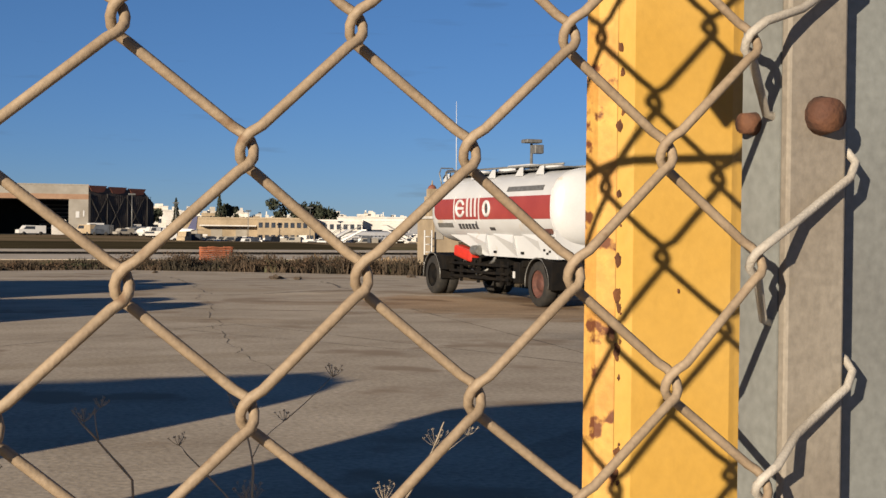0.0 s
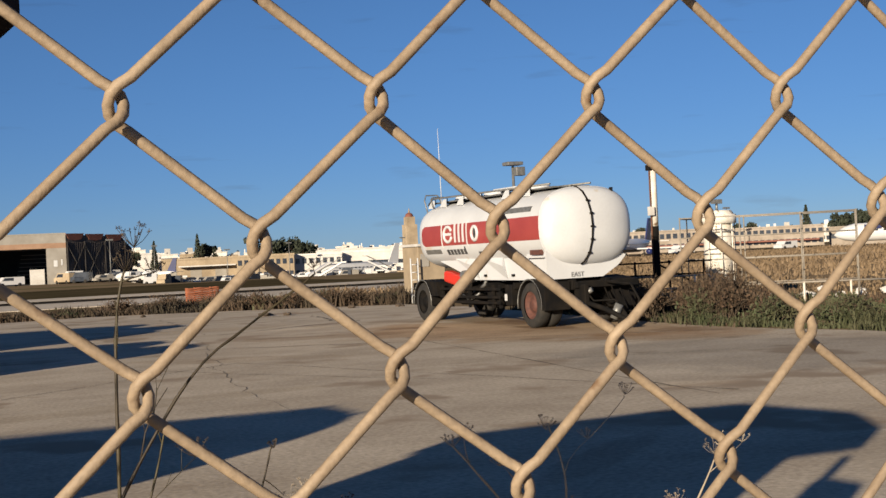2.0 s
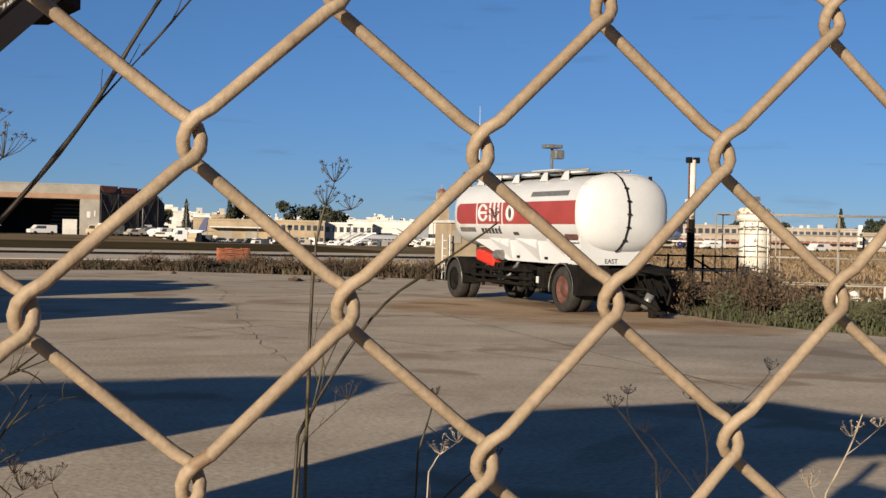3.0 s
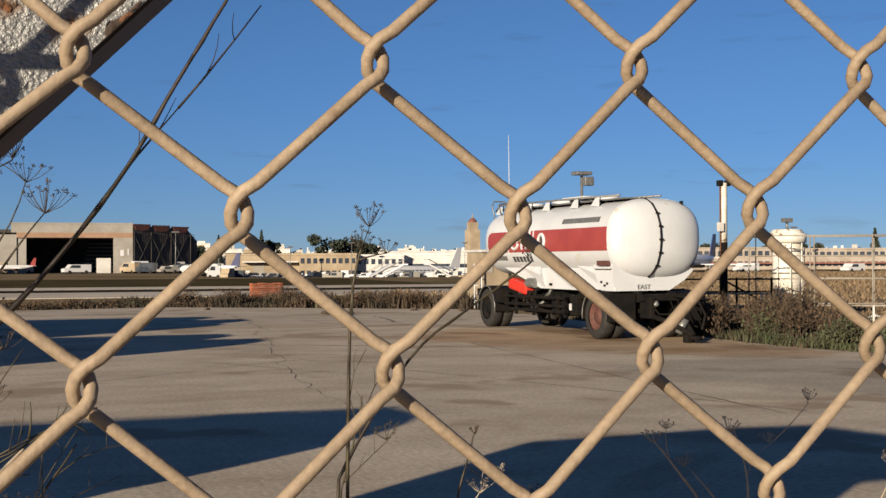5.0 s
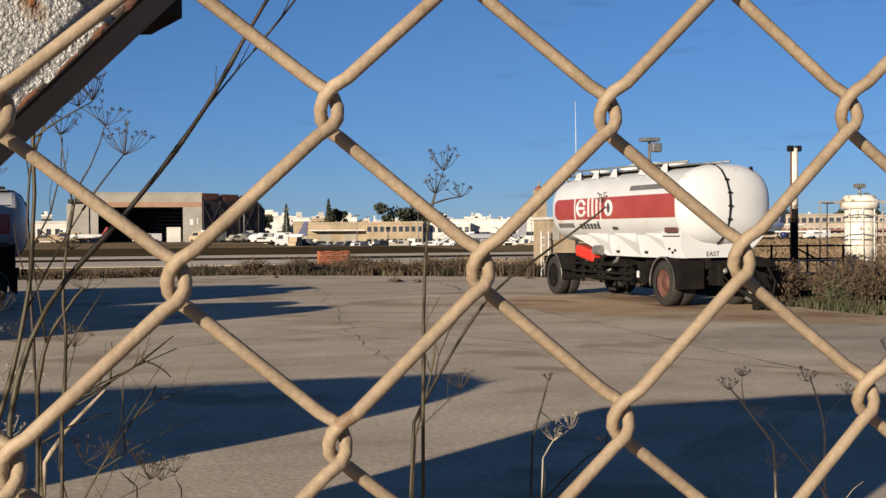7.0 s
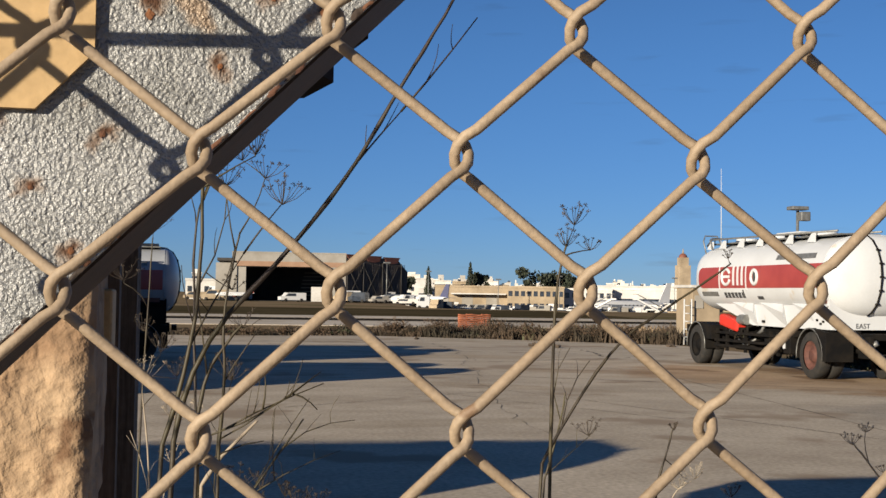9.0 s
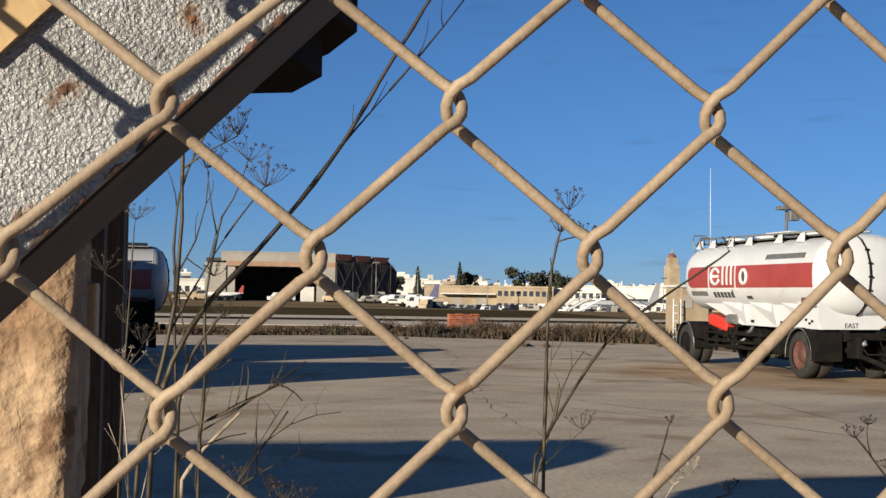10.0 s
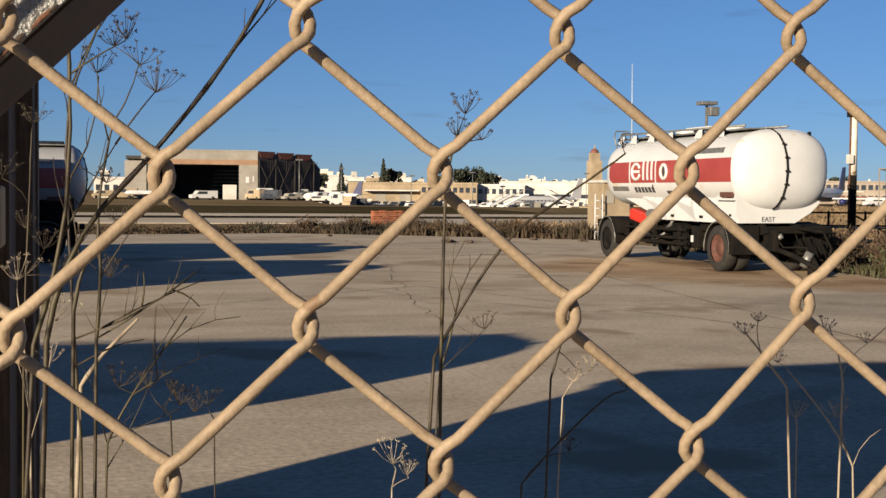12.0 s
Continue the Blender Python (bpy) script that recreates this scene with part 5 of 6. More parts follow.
cage = thing("pipe_frame", "open frame of pale rusty scaffold pipes", "frame")
A, B, C = Vector((21.2, 31.1, 0)), Vector((23.9, 29.1, 0)), Vector((1.2, 1.4, 0))
for o in (Vector((0, 0, 0)), C):
    for u in (0, 0.5, 1.0, 1.45):
        p = A.lerp(B, u) + o
        tube("upright", [p, p + Vector((0, 0, 2.55))], 0.021, M_galv, cage, 6)
    for z in (0.55, 1.3, 1.95, 2.52):
        tube("cross_pipe", [A + o + Vector((0, 0, z)), A.lerp(B, 1.45) + o + Vector((0, 0, z))], 0.019, M_galv, cage, 6)
for u in (0, 1.0):
    p = A.lerp(B, u)
    tube("side_pipe", [p + Vector((0, 0, 2.52)), p + C + Vector((0, 0, 2.52))], 0.026, M_galv, cage, 6)
for p, q, z in (((18.6, 30.3), (21.0, 29.8), 0.93), ((22.3, 27.6), (25.4, 26.6), 0.62), ((18.9, 30.0), (20.9, 29.5), 0.6)):
    tube("low_rail", [(*p, z), (*q, z - 0.03)], 0.026, M_galv, cage, 8, "low rail in flaking paint")
    for u in (0.1, 0.5, 0.9):
        x, y = p[0] + (q[0] - p[0]) * u, p[1] + (q[1] - p[1]) * u
        tube("short_post", [(x, y, 0), (x, y, z)], 0.03, M_peel, cage, 8)
tube("diagonal_pipe", [A + Vector((-0.6, 0.5, 1.3)), A + Vector((0.8, -0.6, 0.3))], 0.03, M_chassis, cage, 6)

rl = thing("yard_fence", "low fence of dark rails behind the tank trailer", "fence")
for k in range(5):
    p = Vector((17.6 + 0.95 * k, 31.5 - 0.3 * k, 0))
    tube("post", [p, p + Vector((0, 0, 1.35))], 0.035, M_chassis, rl, 6)
for z in (0.5, 0.95, 1.3):
    tube("rail", [(17.2, 31.6, z), (21.6, 30.2, z)], 0.028, M_chassis, rl, 6)

ks = thing("cream_kiosk", "cream painted equipment kiosk with a white ladder", "kiosk")
boxed("body", 19.45, 46.6, 0.3, 20.6, 48.2, 2.2, M_sand, ks, bevel=0.03)
boxed("base", 19.35, 46.5, 0, 20.7, 48.3, 0.3, M_plaster, ks)
boxed("roof_slab", 19.38, 46.5, 2.2, 20.3, 48.3, 2.3, M_plaster, ks)
boxed("hatch", 19.55, 46.57, 1.4, 19.9, 46.6, 1.9, M_hangar, ks)
for x in (19.05, 19.35):
    tube("ladder_rail", [(x, 46.4, 0), (x, 46.4, 1.75)], 0.03, M_logo, ks, 6)
for k in range(5):
    tube("rung", [(19.05, 46.4, 0.3 + 0.3 * k), (19.35, 46.4, 0.3 + 0.3 * k)], 0.02, M_logo, ks, 6)

ob = thing("orange_barrier", "faded orange plastic mesh barrier in the scrub", "barrier")
for k in range(5):
    tube("post", [(12.35 + 0.35 * k, 56.0, 0), (12.35 + 0.35 * k, 56.0, 0.9 + 0.04 * (k % 2))], 0.03, M_orange, ob, 6)
for k in range(10):
    tube("mesh_band", [(12.30 + 0.15 * q, 55.97 + 0.03 * math.sin(q * 2.1 + k), 0.10 + 0.087 * k + 0.02 * math.sin(q * 1.3 + 0.3 * k)) for q in range(11)], 0.038, M_orange, ob, 5)

rs = random.Random(5)
for k in range(34):
    x = rs.uniform(22.6, 31.5)
    y = 31.6 - 0.62 * (x - 23.5) + rs.gauss(0, 0.35) + (rs.uniform(0, 5) if k % 4 == 0 else 0)
    bm = bmesh.new()
    bmesh.ops.create_icosphere(bm, subdivisions=1, radius=rs.uniform(0.1, 0.3))
    for v in bm.verts:
        v.co *= 0.75 + 0.5 * noise.noise(v.co * 2.5 + Vector((k, 0, 0)))
        v.co.z *= 0.7
    bmesh.ops.translate(bm, vec=(x, y, 0.1), verts=bm.verts)
    tagged(part("rubble_stone", bm, M_plaster), "pale broken limestone block in dry grass", "stone", "rubble stones")
for x, y, sc in ((12.2, 43.2, 0.28), (12.9, 42.8, 0.2), (12.5, 43.6, 0.16), (9.2, 49.5, 0.15), (17.6, 44.1, 0.2), (16.2, 45.5, 0.2), (17.0, 25.0, 0.15)):
    bm = bmesh.new()
    bmesh.ops.create_icosphere(bm, subdivisions=2, radius=sc)
    for v in bm.verts:
        v.co *= 0.7 + 0.6 * noise.noise(v.co * 6 + Vector((x, y, 0)))
        v.co.z *= 0.5
    bmesh.ops.translate(bm, vec=(x, y, sc * 0.2), verts=bm.verts)
    tagged(part("debris_lump", bm, M_bark), "dark lump of debris on the concrete", "debris", "debris lumps")


# ---- brush along the apron ----
def tufts(name, spots, height, material, label, per=14, seed=3, wide=0.02):
    r = random.Random(seed)
    vs, fs = [], []
    for x, y in spots:
        h0 = height * (np.interp(x, (3, 6, 10, 13), (0.38, 0.5, 0.85, 1.25)) if y > 45 else 1.0) * max(0.2, 0.8 + 1.5 * noise.noise(Vector((x * 0.7, y * 0.7, seed)))) * r.uniform(0.6, 1.2)
        for _ in range(per):
            a, lean = r.uniform(0, 6.28), r.uniform(0.1, 1.3)
            bx, by = x + r.gauss(0, 0.18), y + r.gauss(0, 0.18)
            h = h0 * r.uniform(0.4, 1.0)
            dx, dy = math.cos(a) * lean * h, math.sin(a) * lean * h
            w = wide * r.uniform(0.6, 1.6)
            px, py = -math.sin(a) * w, math.cos(a) * w
            b = len(vs)
            vs += [(bx - px, by - py, -0.03), (bx + px, by + py, -0.03), (bx + dx * 0.5 + px * 0.8, by + dy * 0.5 + py * 0.8, h * 0.6), (bx + dx * 0.5 - px * 0.8, by + dy * 0.5 - py * 0.8, h * 0.6), (bx + dx, by + dy, h)]
            fs += [(b, b + 1, b + 2, b + 3), (b + 3, b + 2, b + 4)]
    return tagged(raw(name, vs, fs, material), label, "brush", kind="stuff")


line = [(-30, 55.5), (2.2, 52.6), (7.8, 54.0), (12, 51.5), (15.8, 48.4), (19, 46.2), (24, 44)]
spots = []
for k in range(2200):
    x = rnd.uniform(-6, 26)
    spots.append((x, np.interp(x, [p[0] for p in line], [p[1] for p in line]) + rnd.uniform(0.1, 5.5)))
spots = [p for p in spots if noise.noise(Vector((p[0] * 0.35, p[1] * 0.35, 0))) > -0.25]
tufts("brush", spots, 0.46, M_brush, "dry brown scrub along the apron's far edge", 20, 3, 0.022)
spots = [(x, y + 0.6) for x, y in spots[::3]]
tufts("weeds", spots, 0.34, M_green, "low green-brown weeds among the dry scrub", 18, 4, 0.035)
edge = [(15.3, 16.9), (18.9, 16.9), (21, 16.4), (23.7, 16.3), (32, 17.5), (45, 19.5)]
spots, low = [], []
for k in range(1500):
    y = rnd.uniform(17.5, 36)
    x = np.interp(y, [p[0] for p in edge], [p[1] for p in edge]) + 0.25 + 7 * rnd.random() ** 1.6
    if y > 25.5 and x < 17.2:
        continue
    (spots if rnd.random() < 0.55 else low).append((x, y))
spots = [p for p in spots if noise.noise(Vector((p[0] * 0.6, p[1] * 0.6, 3))) > (-0.15 if p[0] < 0.755 * p[1] else 0.22)]
tufts("brush", [p for p in spots if p[0] < 0.735 * p[1]], 0.42, M_brush, "dry brown scrub beside the apron", 26, 8, 0.012)
tufts("brush", [p for p in spots if p[0] >= 0.735 * p[1]], 0.2, M_brush, "low dry brown scrub at the apron's corner", 22, 18, 0.011)


def bush(x0, y0, w, h, label, seed, leafy):
    """Twiggy shrub: many thin bent twigs from one root, with small leaves."""
    r = random.Random(seed)
    t = thing("shrub", label, "shrub", (x0, y0, -0.02), group="shrubs beside the apron")
    vs, fs, lv, lf = [], [], [], []
    for k in range(70):
        a, sp = r.uniform(0, 6.28), r.random() ** 0.7
        tip = Vector((w * sp * math.cos(a), w * sp * math.sin(a), h * r.uniform(0.45, 1.05) * (1 - 0.35 * sp)))
        root = Vector((r.gauss(0, 0.12), r.gauss(0, 0.12), 0))
        mid = root.lerp(tip, 0.5) + Vector((r.gauss(0, 0.06), r.gauss(0, 0.06), 0.12 * h))
        tube_data([root, mid, tip], [0.012, 0.008, 0.004], 4, vs, fs)
        for q in range(16):
            c = mid.lerp(tip, r.uniform(-0.6, 1.05)) + Vector((r.gauss(0, 0.07), r.gauss(0, 0.07), r.gauss(0, 0.05)))
            if q < 5:
                tube_data([c, c + Vector((r.gauss(0, 0.1), r.gauss(0, 0.1), r.uniform(0, 0.16)))], [0.004, 0.002], 3, vs, fs)
            if r.random() < leafy:
                m, b = Euler((r.uniform(0, 3), r.uniform(0, 3), r.uniform(0, 3))).to_matrix(), len(lv)
                lv += [tuple(c + m @ Vector(p) * r.uniform(0.025, 0.06)) for p in ((-1, -0.4, 0), (1, -0.4, 0.1), (0.8, 0.5, 0), (-0.8, 0.5, 0.2))]
                lf.append((b, b + 1, b + 2, b + 3))
    raw("branchwork", vs, fs, M_brush, t)
    if lf:
        raw("foliage", lv, lf, M_green if leafy > 0.5 else M_twigleaf, t)


for k, (x, y, w, h, lf) in enumerate(((17.7, 24.3, 0.8, 1.3, 0.35), (18.5, 24.9, 0.9, 1.5, 0.3), (18.8, 26.4, 0.9, 1.35, 0.4), (17.1, 26.4, 0.8, 1.2, 0.3), (17.4, 27.4, 0.8, 1.3, 0.3), (16.9, 27.9, 0.7, 1.1, 0.3), (17.9, 25.6, 0.8, 1.2, 0.3), (18.4, 23.6, 0.7, 0.95, 0.5), (18.6, 21.4, 0.7, 0.7, 0.9), (17.5, 22.2, 0.7, 0.6, 0.95), (17.9, 20.4, 0.7, 0.65, 0.9), (19.6, 20.6, 0.8, 0.55, 0.8), (18.2, 18.9, 0.7, 0.6, 0.9), (20.8, 21.5, 0.8, 0.5, 0.5), (18.1, 25.9, 0.8, 1.0, 0.25), (18.9, 27.6, 0.8, 0.8, 0.2), (19.9, 26.2, 0.8, 0.55, 0.3), (17.3, 24.6, 0.6, 0.75, 0.6), (21.6, 23.2, 0.8, 0.5, 0.4), (18.4, 29.5, 0.7, 0.9, 0.3))):
    bush(x, y, w, h, "leafy green shrub at the apron's edge" if lf > 0.5 else "dry brown twiggy shrub beside the apron", 60 + k, lf)
for k, (x, y) in enumerate(((3.2, 53.5), (4.5, 54.2), (9.3, 54.6), (10.9, 53.6), (14.2, 50.6), (15.4, 50.0), (16.6, 48.9), (17.4, 48.4), (1.2, 53.4), (6.2, 54.8), (2.2, 54.6), (13.2, 52.4))):
    bush(x, y, 0.95, 0.32 if x < 7 else 0.8, "dry brown twiggy shrub beside the apron", 90 + k, 0.45)
tufts("weeds", low, 0.22, M_green, "low green weeds at the apron's edge", 40, 9, 0.014)
r8 = random.Random(8)
tufts("field_grass", [(r8.uniform(23, 90), r8.uniform(26, 74)) for _ in range(4200)], 0.24, M_straw, "tan dry grass of the open field", 5, 10, 0.04)

far_straw = [(r8.uniform(42, 190), r8.uniform(62, 190)) for _ in range(15000)]
tufts("field_grass", [p for p in far_straw if p[0] > 0.53 * p[1]], 0.3, M_straw, "tan dry grass of the far field", 5, 20, 0.07)

# ---- cracks and joints in the apron ----
rc = random.Random(11)
for (x0, y0), (x1, y1), w, wob in (
        ((5.9, 23.0), (9.4, 12.6), 0.016, 0.012), ((10.7, 26.5), (9.1, 12.4), 0.018, 0.012), ((4.0, 23.3), (7.3, 17.0), 0.014, 0.02),
        ((9.2, 45.8), (7.65, 33.75), 0.012, 0.09), ((7.65, 33.75), (5.36, 22.7), 0.008, 0.08), ((5.36, 22.7), (4.2, 14.5), 0.005, 0.05),
        ((5.5, 28), (15.8, 21.8), 0.03, 0.03), ((8, 33), (13, 36), 0.05, 0.06), ((3, 44), (16, 41), 0.05, 0.05), ((12.5, 36), (13.2, 41), 0.05, 0.06),
        ((9.0, 30.8), (12.8, 29.4), 0.025, 0.05), ((10.7, 26.5), (12.9, 24.6), 0.02, 0.04), ((6.4, 40.0), (12.2, 38.4), 0.045, 0.05), ((2.2, 47.0), (9.0, 46.0), 0.05, 0.05),
        ((10.3, 23.4), (15.9, 19.2), 0.014, 0.02), ((9.8, 18.6), (15.8, 16.6), 0.012, 0.02), ((1.5, 19.5), (5.9, 23.0), 0.014, 0.03)):
    n = 26
    a, b = Vector((x0, y0, 0)), Vector((x1, y1, 0))
    side = (b - a).normalized().cross(Vector((0, 0, 1)))
    vs, fs, off = [], [], 0.0
    for k in range(n + 1):
        off += rc.gauss(0, wob)
        c = a.lerp(b, k / n) + side * off
        ww = w * rc.uniform(0.3, 1.2)
        vs += [tuple(c - side * ww + Vector((0, 0, 0.004))), tuple(c + side * ww + Vector((0, 0, 0.004)))]
        if k:
            m = 2 * k
            fs.append((m - 2, m, m + 1, m - 1))
    raw("crack", vs, fs, M_crack, bpy.data.objects["apron_pavement"])


# ---- dry fennel behind the fence ----
def fennel(pts, r0, umbels, label, material=M_stem, twigs=(), seed=0):
    """pts: stem from the ground up; umbels: (place, size); twigs: (from, to)."""
    r = random.Random(seed)
    t = thing("fennel_plant", label, "plant", group="dry fennel")
    P = [Vector(p) for p in pts]
    path = P
    for _ in range(2):
        cut = [path[0]]
        for a, b in zip(path, path[1:]):
            cut += [a.lerp(b, 0.25), a.lerp(b, 0.75)]
        path = cut + [path[-1]]
    path = [p + Vector((r.gauss(0, 0.00015), 0, r.gauss(0, 0.00015))) for p in path]
    n = len(path)
    tube("stem", path, [r0 * (1 - 0.6 * k / n) * (1.25 if k % 4 == 0 else 1) for k in range(n)], material, t, 7)
    joints = [p.lerp(q, k / 6) for p, q in zip(path[2:], path[3:]) for k in range(6)]

    def shoot(name, a, b, w):
        """A thin bent branch grown from the nearest point of the plant."""
        a = min(joints, key=lambda p: (p - a).length)
        s = (b - a).length
        bow = Vector((r.gauss(0, 0.05), r.gauss(0, 0.06), r.gauss(0.03, 0.04))) * s
        run = [a, a.lerp(b, 0.33) + bow * 0.9, a.lerp(b, 0.68) + bow * 0.8, b]
        tube(name, run, [w, w * 0.85, w * 0.65, w * 0.5], material, t, 5)
        joints.extend(p.lerp(q, k / 4) for p, q in zip(run, run[1:]) for k in range(5))
        return run

    for a, b in twigs:
        run = shoot("branch", Vector(a), Vector(b), r0 * 0.42)
        if (run[3] - run[0]).length > 0.05:
            for k in (1, 2):
                p = run[k]
                shoot("twig", p, p + Vector((r.uniform(-0.012, 0.012), r.gauss(0, 0.01), r.uniform(0.012, 0.028))), r0 * 0.2)
    for c, size in umbels:
        c = Vector(c)
        if min((p - c).length for p in joints) > 0.002:
            shoot("branch", c, c, r0 * 0.3)
        vs, fs = [], []
        m = r.randint(9, 14)
        for k in range(m):
            a, el = 6.28 * k / m + r.uniform(-0.2, 0.2), r.uniform(0.35, 1.2)
            d = Vector((math.cos(a) * math.cos(el), math.sin(a) * math.cos(el), math.sin(el)))
            tip = c + d * size * 0.66 * r.uniform(0.6, 1.1) + Vector((0, 0, size * 0.1))
            mid = c.lerp(tip, 0.55) + Vector((0, 0, -size * 0.06))
            tube_data([c, mid, tip], [0.00025, 0.00021, 0.00018], 4, vs, fs)
            for q in range(6):
                e = Vector((r.gauss(0, 1), r.gauss(0, 1), r.gauss(0.6, 0.7))).normalized() * size * 0.09
                tube_data([tip, tip + e], [0.00014, 0.0003], 3, vs, fs)
        raw("umbel", vs, fs, M_umbel if material is M_stem else M_pale, t, "dry seed umbel")
    return t


fennel([(-0.2822, 0.53, 0.0), (-0.266, 0.5, 1.611), (-0.239, 0.5, 1.706), (-0.234, 0.5, 1.768), (-0.235, 0.5, 1.844), (-0.244, 0.5, 1.892)], 0.0018, [((-0.201, 0.51, 1.833), 0.0223), ((-0.183, 0.51, 1.801), 0.026), ((-0.211, 0.51, 1.85), 0.0186)], "tall dry brown fennel stalk with seed umbels", M_stem, [((-0.238, 0.5, 1.709), (-0.208, 0.5, 1.768)), ((-0.208, 0.5, 1.768), (-0.184, 0.5, 1.801)), ((-0.235, 0.5, 1.809), (-0.202, 0.5, 1.831)), ((-0.235, 0.5, 1.799), (-0.211, 0.5, 1.848))], 0)
fennel([(-0.2652, 0.55, 0.0), (-0.255, 0.52, 1.611), (-0.238, 0.52, 1.705), (-0.178, 0.52, 1.77), (-0.136, 0.52, 1.826), (-0.108, 0.52, 1.878), (-0.078, 0.52, 1.928), (-0.053, 0.52, 1.975)], 0.0021, [((-0.046, 0.53, 1.982), 0.0342)], "long leaning dry fennel stalk forking upwards", M_stem, [((-0.136, 0.52, 1.826), (-0.104, 0.52, 1.867)), ((-0.104, 0.52, 1.867), (-0.052, 0.52, 1.934))], 1)
fennel([(-0.23859999999999998, 0.5800000000000001, 0.0), (-0.235, 0.55, 1.648), (-0.229, 0.55, 1.687), (-0.218, 0.55, 1.705), (-0.205, 0.55, 1.722)], 0.0017, [((-0.204, 0.56, 1.719), 0.0197), ((-0.212, 0.56, 1.745), 0.0138)], "tall dry brown fennel stalk with seed umbels", M_stem, [((-0.229, 0.55, 1.687), (-0.236, 0.55, 1.745)), ((-0.236, 0.55, 1.745), (-0.217, 0.55, 1.814)), ((-0.231, 0.55, 1.651), (-0.156, 0.55, 1.686)), ((-0.217, 0.55, 1.658), (-0.149, 0.55, 1.682)), ((-0.189, 0.55, 1.668), (-0.189, 0.55, 1.687)), ((-0.233, 0.55, 1.63), (-0.189, 0.55, 1.643)), ((-0.171, 0.55, 1.675), (-0.153, 0.55, 1.664))], 2)
fennel([(-0.2246, 0.5800000000000001, 0.0), (-0.221, 0.55, 1.616), (-0.215, 0.55, 1.684), (-0.219, 0.55, 1.726), (-0.208, 0.55, 1.784)], 0.0015, [((-0.191, 0.56, 1.822), 0.0236), ((-0.218, 0.56, 1.816), 0.0236), ((-0.207, 0.56, 1.834), 0.0177)], "tall dry brown fennel stalk with seed umbels", M_stem, [((-0.208, 0.55, 1.784), (-0.192, 0.55, 1.821)), ((-0.22, 0.55, 1.774), (-0.218, 0.55, 1.815)), ((-0.215, 0.55, 1.684), (-0.193, 0.55, 1.72)), ((-0.213, 0.55, 1.643), (-0.151, 0.55, 1.69))], 3)
fennel([(-0.24519999999999997, 0.63, 0.0), (-0.235, 0.6, 1.595), (-0.218, 0.6, 1.624), (-0.19, 0.6, 1.652)], 0.002, [], "broken pale dead stalk", M_pale, [], 4)
fennel([(0.0124, 0.5800000000000001, 0.0), (0.013, 0.55, 1.603), (0.014, 0.55, 1.702), (0.016, 0.55, 1.755), (0.023, 0.55, 1.781)], 0.0016, [((0.026, 0.56, 1.78), 0.0216), ((0.032, 0.56, 1.796), 0.0236), ((0.044, 0.56, 1.778), 0.0157)], "tall dry brown fennel stalk with seed umbels", M_stem, [((0.014, 0.55, 1.724), (0.016, 0.55, 1.762)), ((0.016, 0.55, 1.774), (0.041, 0.55, 1.778))], 5)
fennel([(-0.0014000000000000002, 0.63, 0.0), (0.013, 0.6, 1.602), (0.037, 0.6, 1.648), (0.079, 0.6, 1.711), (0.124, 0.6, 1.739), (0.172, 0.6, 1.772)], 0.0015, [((0.174, 0.61, 1.776), 0.0104)], "leaning thin dry fennel stalk", M_stem, [((0.079, 0.6, 1.711), (0.093, 0.6, 1.719)), ((0.037, 0.6, 1.644), (0.058, 0.6, 1.696))], 6)
fennel([(0.1214, 0.68, 0.0), (0.128, 0.65, 1.58), (0.139, 0.65, 1.615), (0.146, 0.65, 1.64)], 0.0012, [((0.151, 0.66, 1.637), 0.0109)], "short pale dead fennel stalk with umbels", M_stem, [((0.139, 0.65, 1.615), (0.154, 0.65, 1.601))], 7)
fennel([(0.147, 0.73, 0.0), (0.156, 0.7, 1.561), (0.171, 0.7, 1.583)], 0.001, [((0.176, 0.71, 1.581), 0.0206), ((0.191, 0.71, 1.59), 0.0183)], "short pale dead fennel stalk with umbels", M_pale, [((0.171, 0.7, 1.583), (0.186, 0.7, 1.592))], 8)
fennel([(0.34240000000000004, 0.63, 0.0), (0.325, 0.6, 1.574), (0.296, 0.6, 1.61), (0.276, 0.6, 1.633)], 0.0013, [((0.281, 0.61, 1.63), 0.0166), ((0.293, 0.61, 1.64), 0.0104)], "tall dry brown fennel stalk with seed umbels", M_pale, [((0.291, 0.6, 1.617), (0.287, 0.6, 1.642))], 9)
fennel([(0.42619999999999997, 0.73, 0.0), (0.428, 0.7, 1.545), (0.431, 0.7, 1.58), (0.414, 0.7, 1.627)], 0.0013, [((0.417, 0.71, 1.62), 0.0183), ((0.459, 0.71, 1.608), 0.0138), ((0.502, 0.71, 1.644), 0.016)], "short pale dead fennel stalk with umbels", M_pale, [((0.431, 0.7, 1.58), (0.458, 0.7, 1.611)), ((0.458, 0.7, 1.611), (0.495, 0.7, 1.643))], 10)
fennel([(0.44780000000000003, 0.8300000000000001, 0.0), (0.446, 0.8, 1.51), (0.443, 0.8, 1.526)], 0.001, [((0.451, 0.81, 1.523), 0.0226)], "short pale dead fennel stalk with umbels", M_pale, [], 11)
fennel([(0.044599999999999994, 0.78, 0.0), (0.059, 0.75, 1.554), (0.083, 0.75, 1.637), (0.086, 0.75, 1.661)], 0.0012, [((0.111, 0.76, 1.622), 0.024)], "short pale dead fennel stalk with umbels", M_stem, [((0.07, 0.75, 1.59), (0.109, 0.75, 1.623)), ((0.083, 0.75, 1.637), (0.09, 0.75, 1.7))], 12)
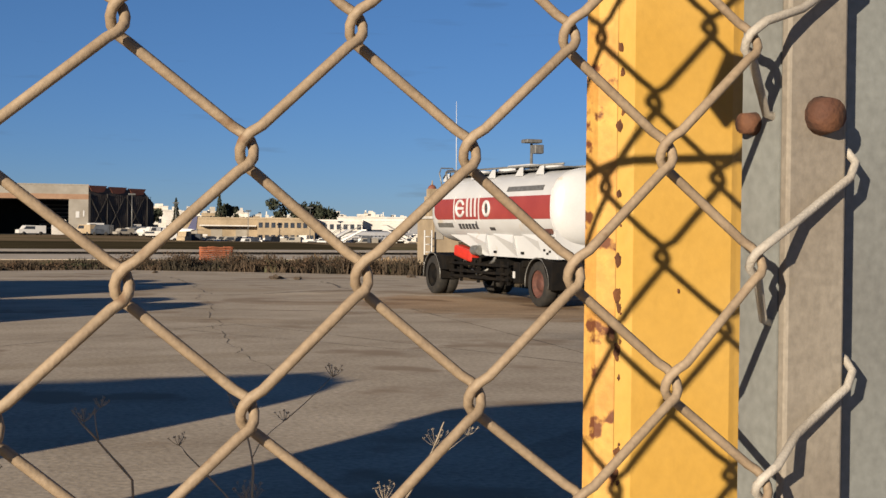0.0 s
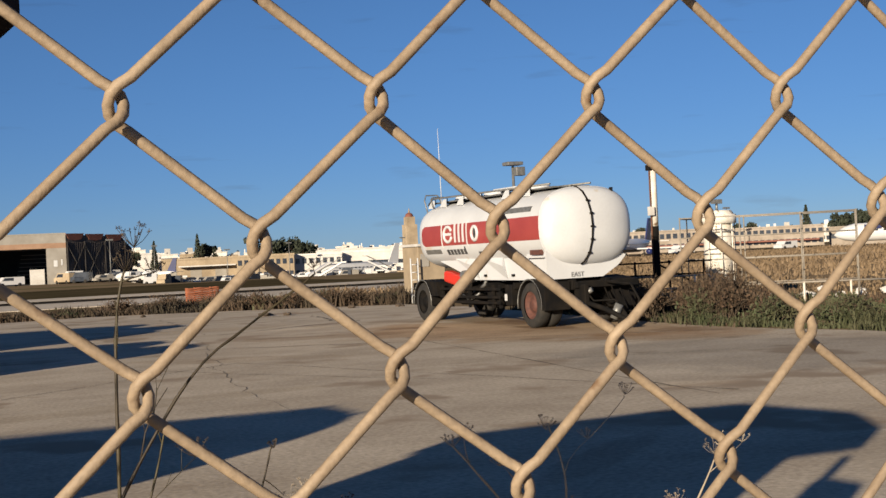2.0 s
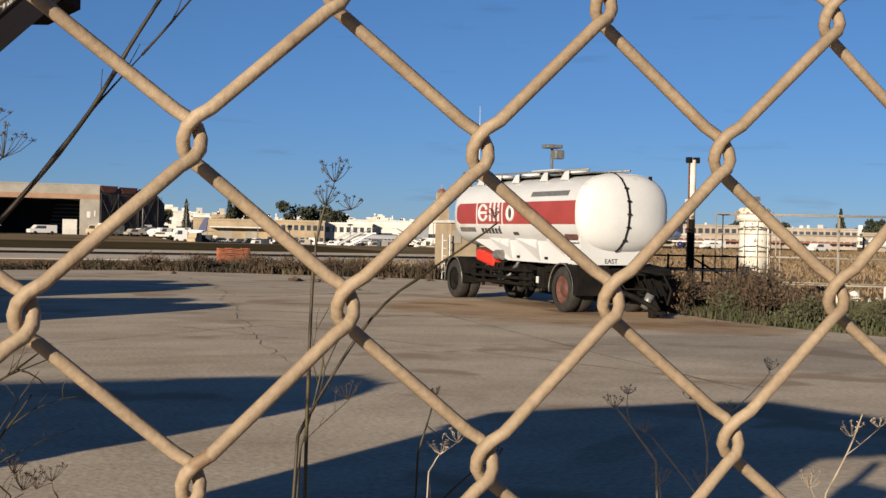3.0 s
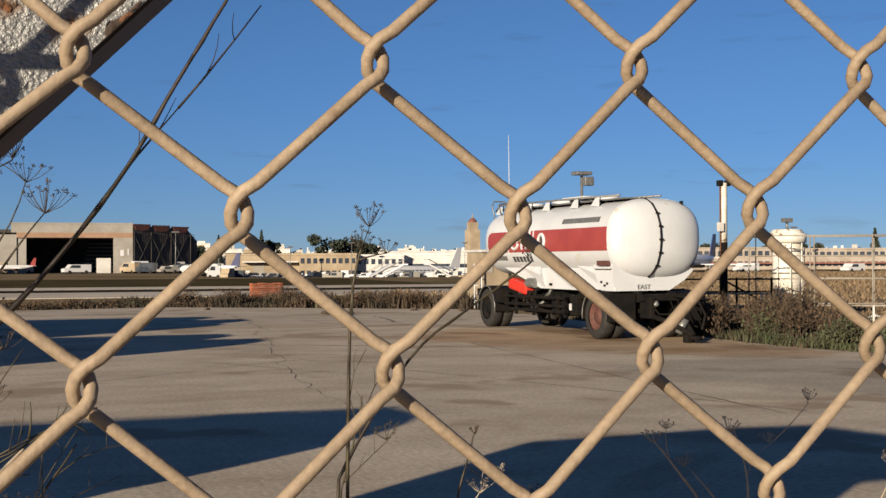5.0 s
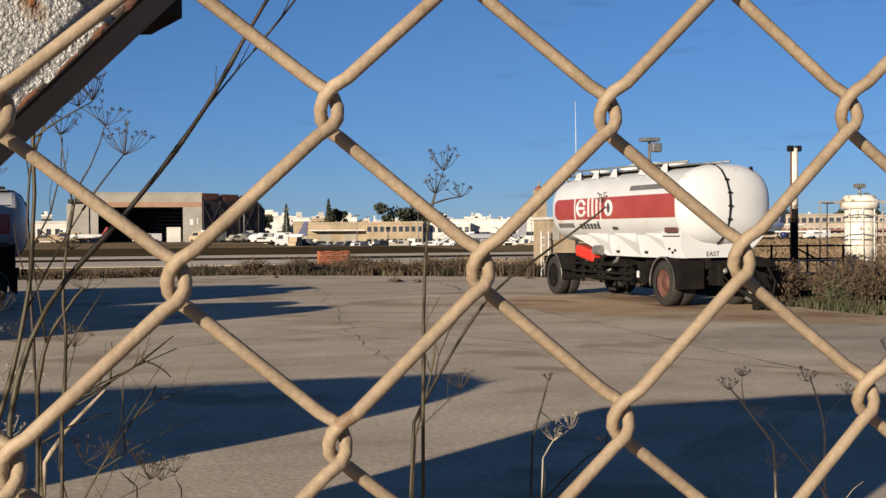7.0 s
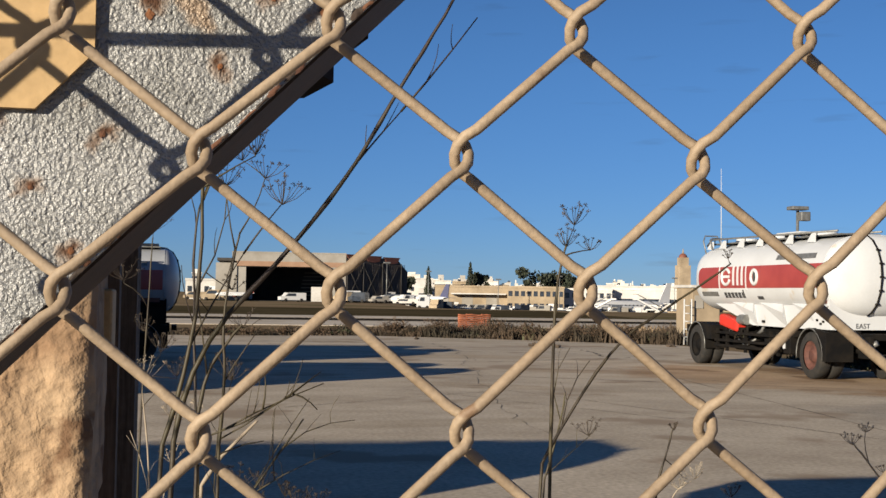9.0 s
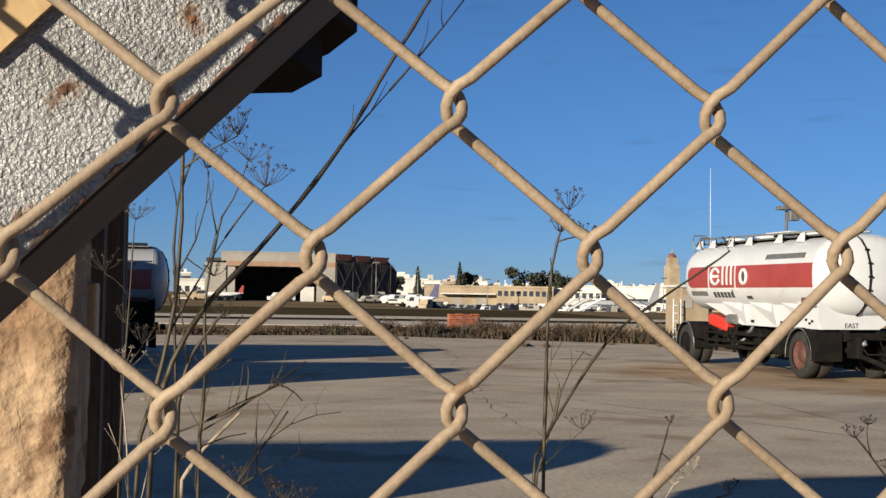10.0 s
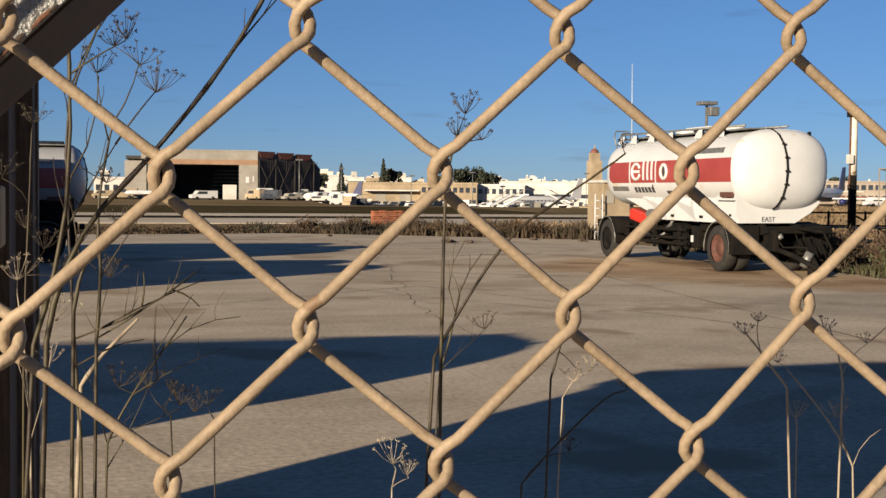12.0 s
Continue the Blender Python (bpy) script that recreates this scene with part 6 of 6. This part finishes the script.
fennel([(0.5242000000000001, 0.73, 0.0), (0.547, 0.7, 1.508), (0.585, 0.7, 1.564), (0.602, 0.7, 1.602)], 0.0013, [((0.598, 0.71, 1.579), 0.0229), ((0.55, 0.71, 1.533), 0.0229), ((0.63, 0.71, 1.587), 0.016)], "short pale dead fennel stalk with umbels", M_pale, [((0.553, 0.7, 1.518), (0.544, 0.7, 1.535)), ((0.585, 0.7, 1.564), (0.624, 0.7, 1.589))], 13)
fennel([(-0.28340000000000004, 0.98, 0.0), (-0.281, 0.95, 1.522), (-0.277, 0.95, 1.661), (-0.274, 0.95, 1.726), (-0.271, 0.95, 1.795)], 0.0013, [((-0.261, 0.96, 1.684), 0.0312), ((-0.298, 0.96, 1.753), 0.0312), ((-0.245, 0.96, 1.66), 0.0255), ((-0.278, 0.96, 1.704), 0.0227), ((-0.27, 0.96, 1.802), 0.0284)], "tall dry brown fennel stalk with seed umbels", M_stem, [((-0.277, 0.95, 1.661), (-0.261, 0.95, 1.682)), ((-0.274, 0.95, 1.726), (-0.297, 0.95, 1.75)), ((-0.277, 0.95, 1.661), (-0.245, 0.95, 1.658)), ((-0.278, 0.95, 1.629), (-0.259, 0.95, 1.65))], 14)
fennel([(-0.222, 0.63, 0.0), (-0.226, 0.6, 1.529), (-0.233, 0.6, 1.639), (-0.236, 0.6, 1.716), (-0.238, 0.6, 1.792), (-0.229, 0.6, 1.819), (-0.212, 0.6, 1.861)], 0.0013, [((-0.209, 0.61, 1.862), 0.016)], "tall dry brown fennel stalk with seed umbels", M_stem, [((-0.236, 0.6, 1.72), (-0.246, 0.6, 1.762)), ((-0.238, 0.6, 1.79), (-0.244, 0.6, 1.82))], 17)
fennel([(-0.2, 0.63, 0.0), (-0.218, 0.6, 1.55), (-0.2, 0.6, 1.592), (-0.157, 0.6, 1.653)], 0.0012, [((-0.209, 0.61, 1.68), 0.026), ((-0.203, 0.61, 1.603), 0.026), ((-0.161, 0.61, 1.589), 0.024)], "low dry fennel tangle with dark twigs", M_stem, [((-0.215, 0.6, 1.56), (-0.209, 0.6, 1.68)), ((-0.2, 0.6, 1.592), (-0.153, 0.6, 1.668)), ((-0.218, 0.6, 1.55), (-0.184, 0.6, 1.602)), ((-0.196, 0.6, 1.6), (-0.13, 0.6, 1.63)), ((-0.18, 0.6, 1.61), (-0.178, 0.6, 1.66)), ((-0.17, 0.6, 1.63), (-0.12, 0.6, 1.652)), ((-0.21, 0.6, 1.57), (-0.161, 0.6, 1.589))], 18)
fennel([(-0.262, 0.68, 0.0), (-0.262, 0.65, 1.48), (-0.264, 0.65, 1.6), (-0.272, 0.65, 1.67)], 0.0011, [((-0.272, 0.66, 1.675), 0.028), ((-0.246, 0.66, 1.645), 0.028), ((-0.25, 0.66, 1.615), 0.02)], "pale dead fennel stalk with forked umbels", M_pale, [((-0.263, 0.65, 1.56), (-0.246, 0.65, 1.643)), ((-0.263, 0.65, 1.58), (-0.28, 0.65, 1.64))], 19)
fennel([(0.1, 0.73, 0.0), (0.115, 0.7, 1.486), (0.145, 0.7, 1.519), (0.2, 0.7, 1.569), (0.221, 0.7, 1.574)], 0.0012, [((0.172, 0.71, 1.522), 0.02), ((0.224, 0.71, 1.574), 0.016)], "leaning thin dry fennel stalk", M_stem, [((0.145, 0.7, 1.519), (0.17, 0.7, 1.522)), ((0.16, 0.7, 1.533), (0.163, 0.7, 1.56))], 20)
fennel([(0.01, 0.73, 0.0), (0.013, 0.7, 1.492), (0.018, 0.7, 1.516)], 0.001, [((0.018, 0.71, 1.518), 0.028), ((0.03, 0.71, 1.508), 0.02)], "short pale dead fennel stalk with umbels", M_pale, [((0.014, 0.7, 1.497), (0.029, 0.7, 1.508))], 21)
fennel([(0.46, 0.73, 0.0), (0.452, 0.7, 1.478), (0.425, 0.7, 1.531), (0.372, 0.7, 1.589)], 0.0012, [((0.43, 0.71, 1.541), 0.026), ((0.37, 0.71, 1.592), 0.014)], "short pale dead fennel stalk with umbels", M_pale, [((0.44, 0.7, 1.5), (0.43, 0.7, 1.54)), ((0.448, 0.7, 1.49), (0.47, 0.7, 1.53))], 22)
fennel([(-0.13959999999999997, 0.78, 0.0), (-0.151, 0.75, 1.551), (-0.17, 0.75, 1.57)], 0.001, [((-0.175, 0.76, 1.579), 0.024), ((-0.155, 0.76, 1.573), 0.0192)], "short pale dead fennel stalk with umbels", M_stem, [], 15)
fennel([(-0.11240000000000001, 0.8300000000000001, 0.0), (-0.116, 0.8, 1.541), (-0.122, 0.8, 1.551)], 0.001, [((-0.122, 0.81, 1.556), 0.0251), ((-0.134, 0.81, 1.55), 0.0201)], "short pale dead fennel stalk with umbels", M_stem, [], 16)
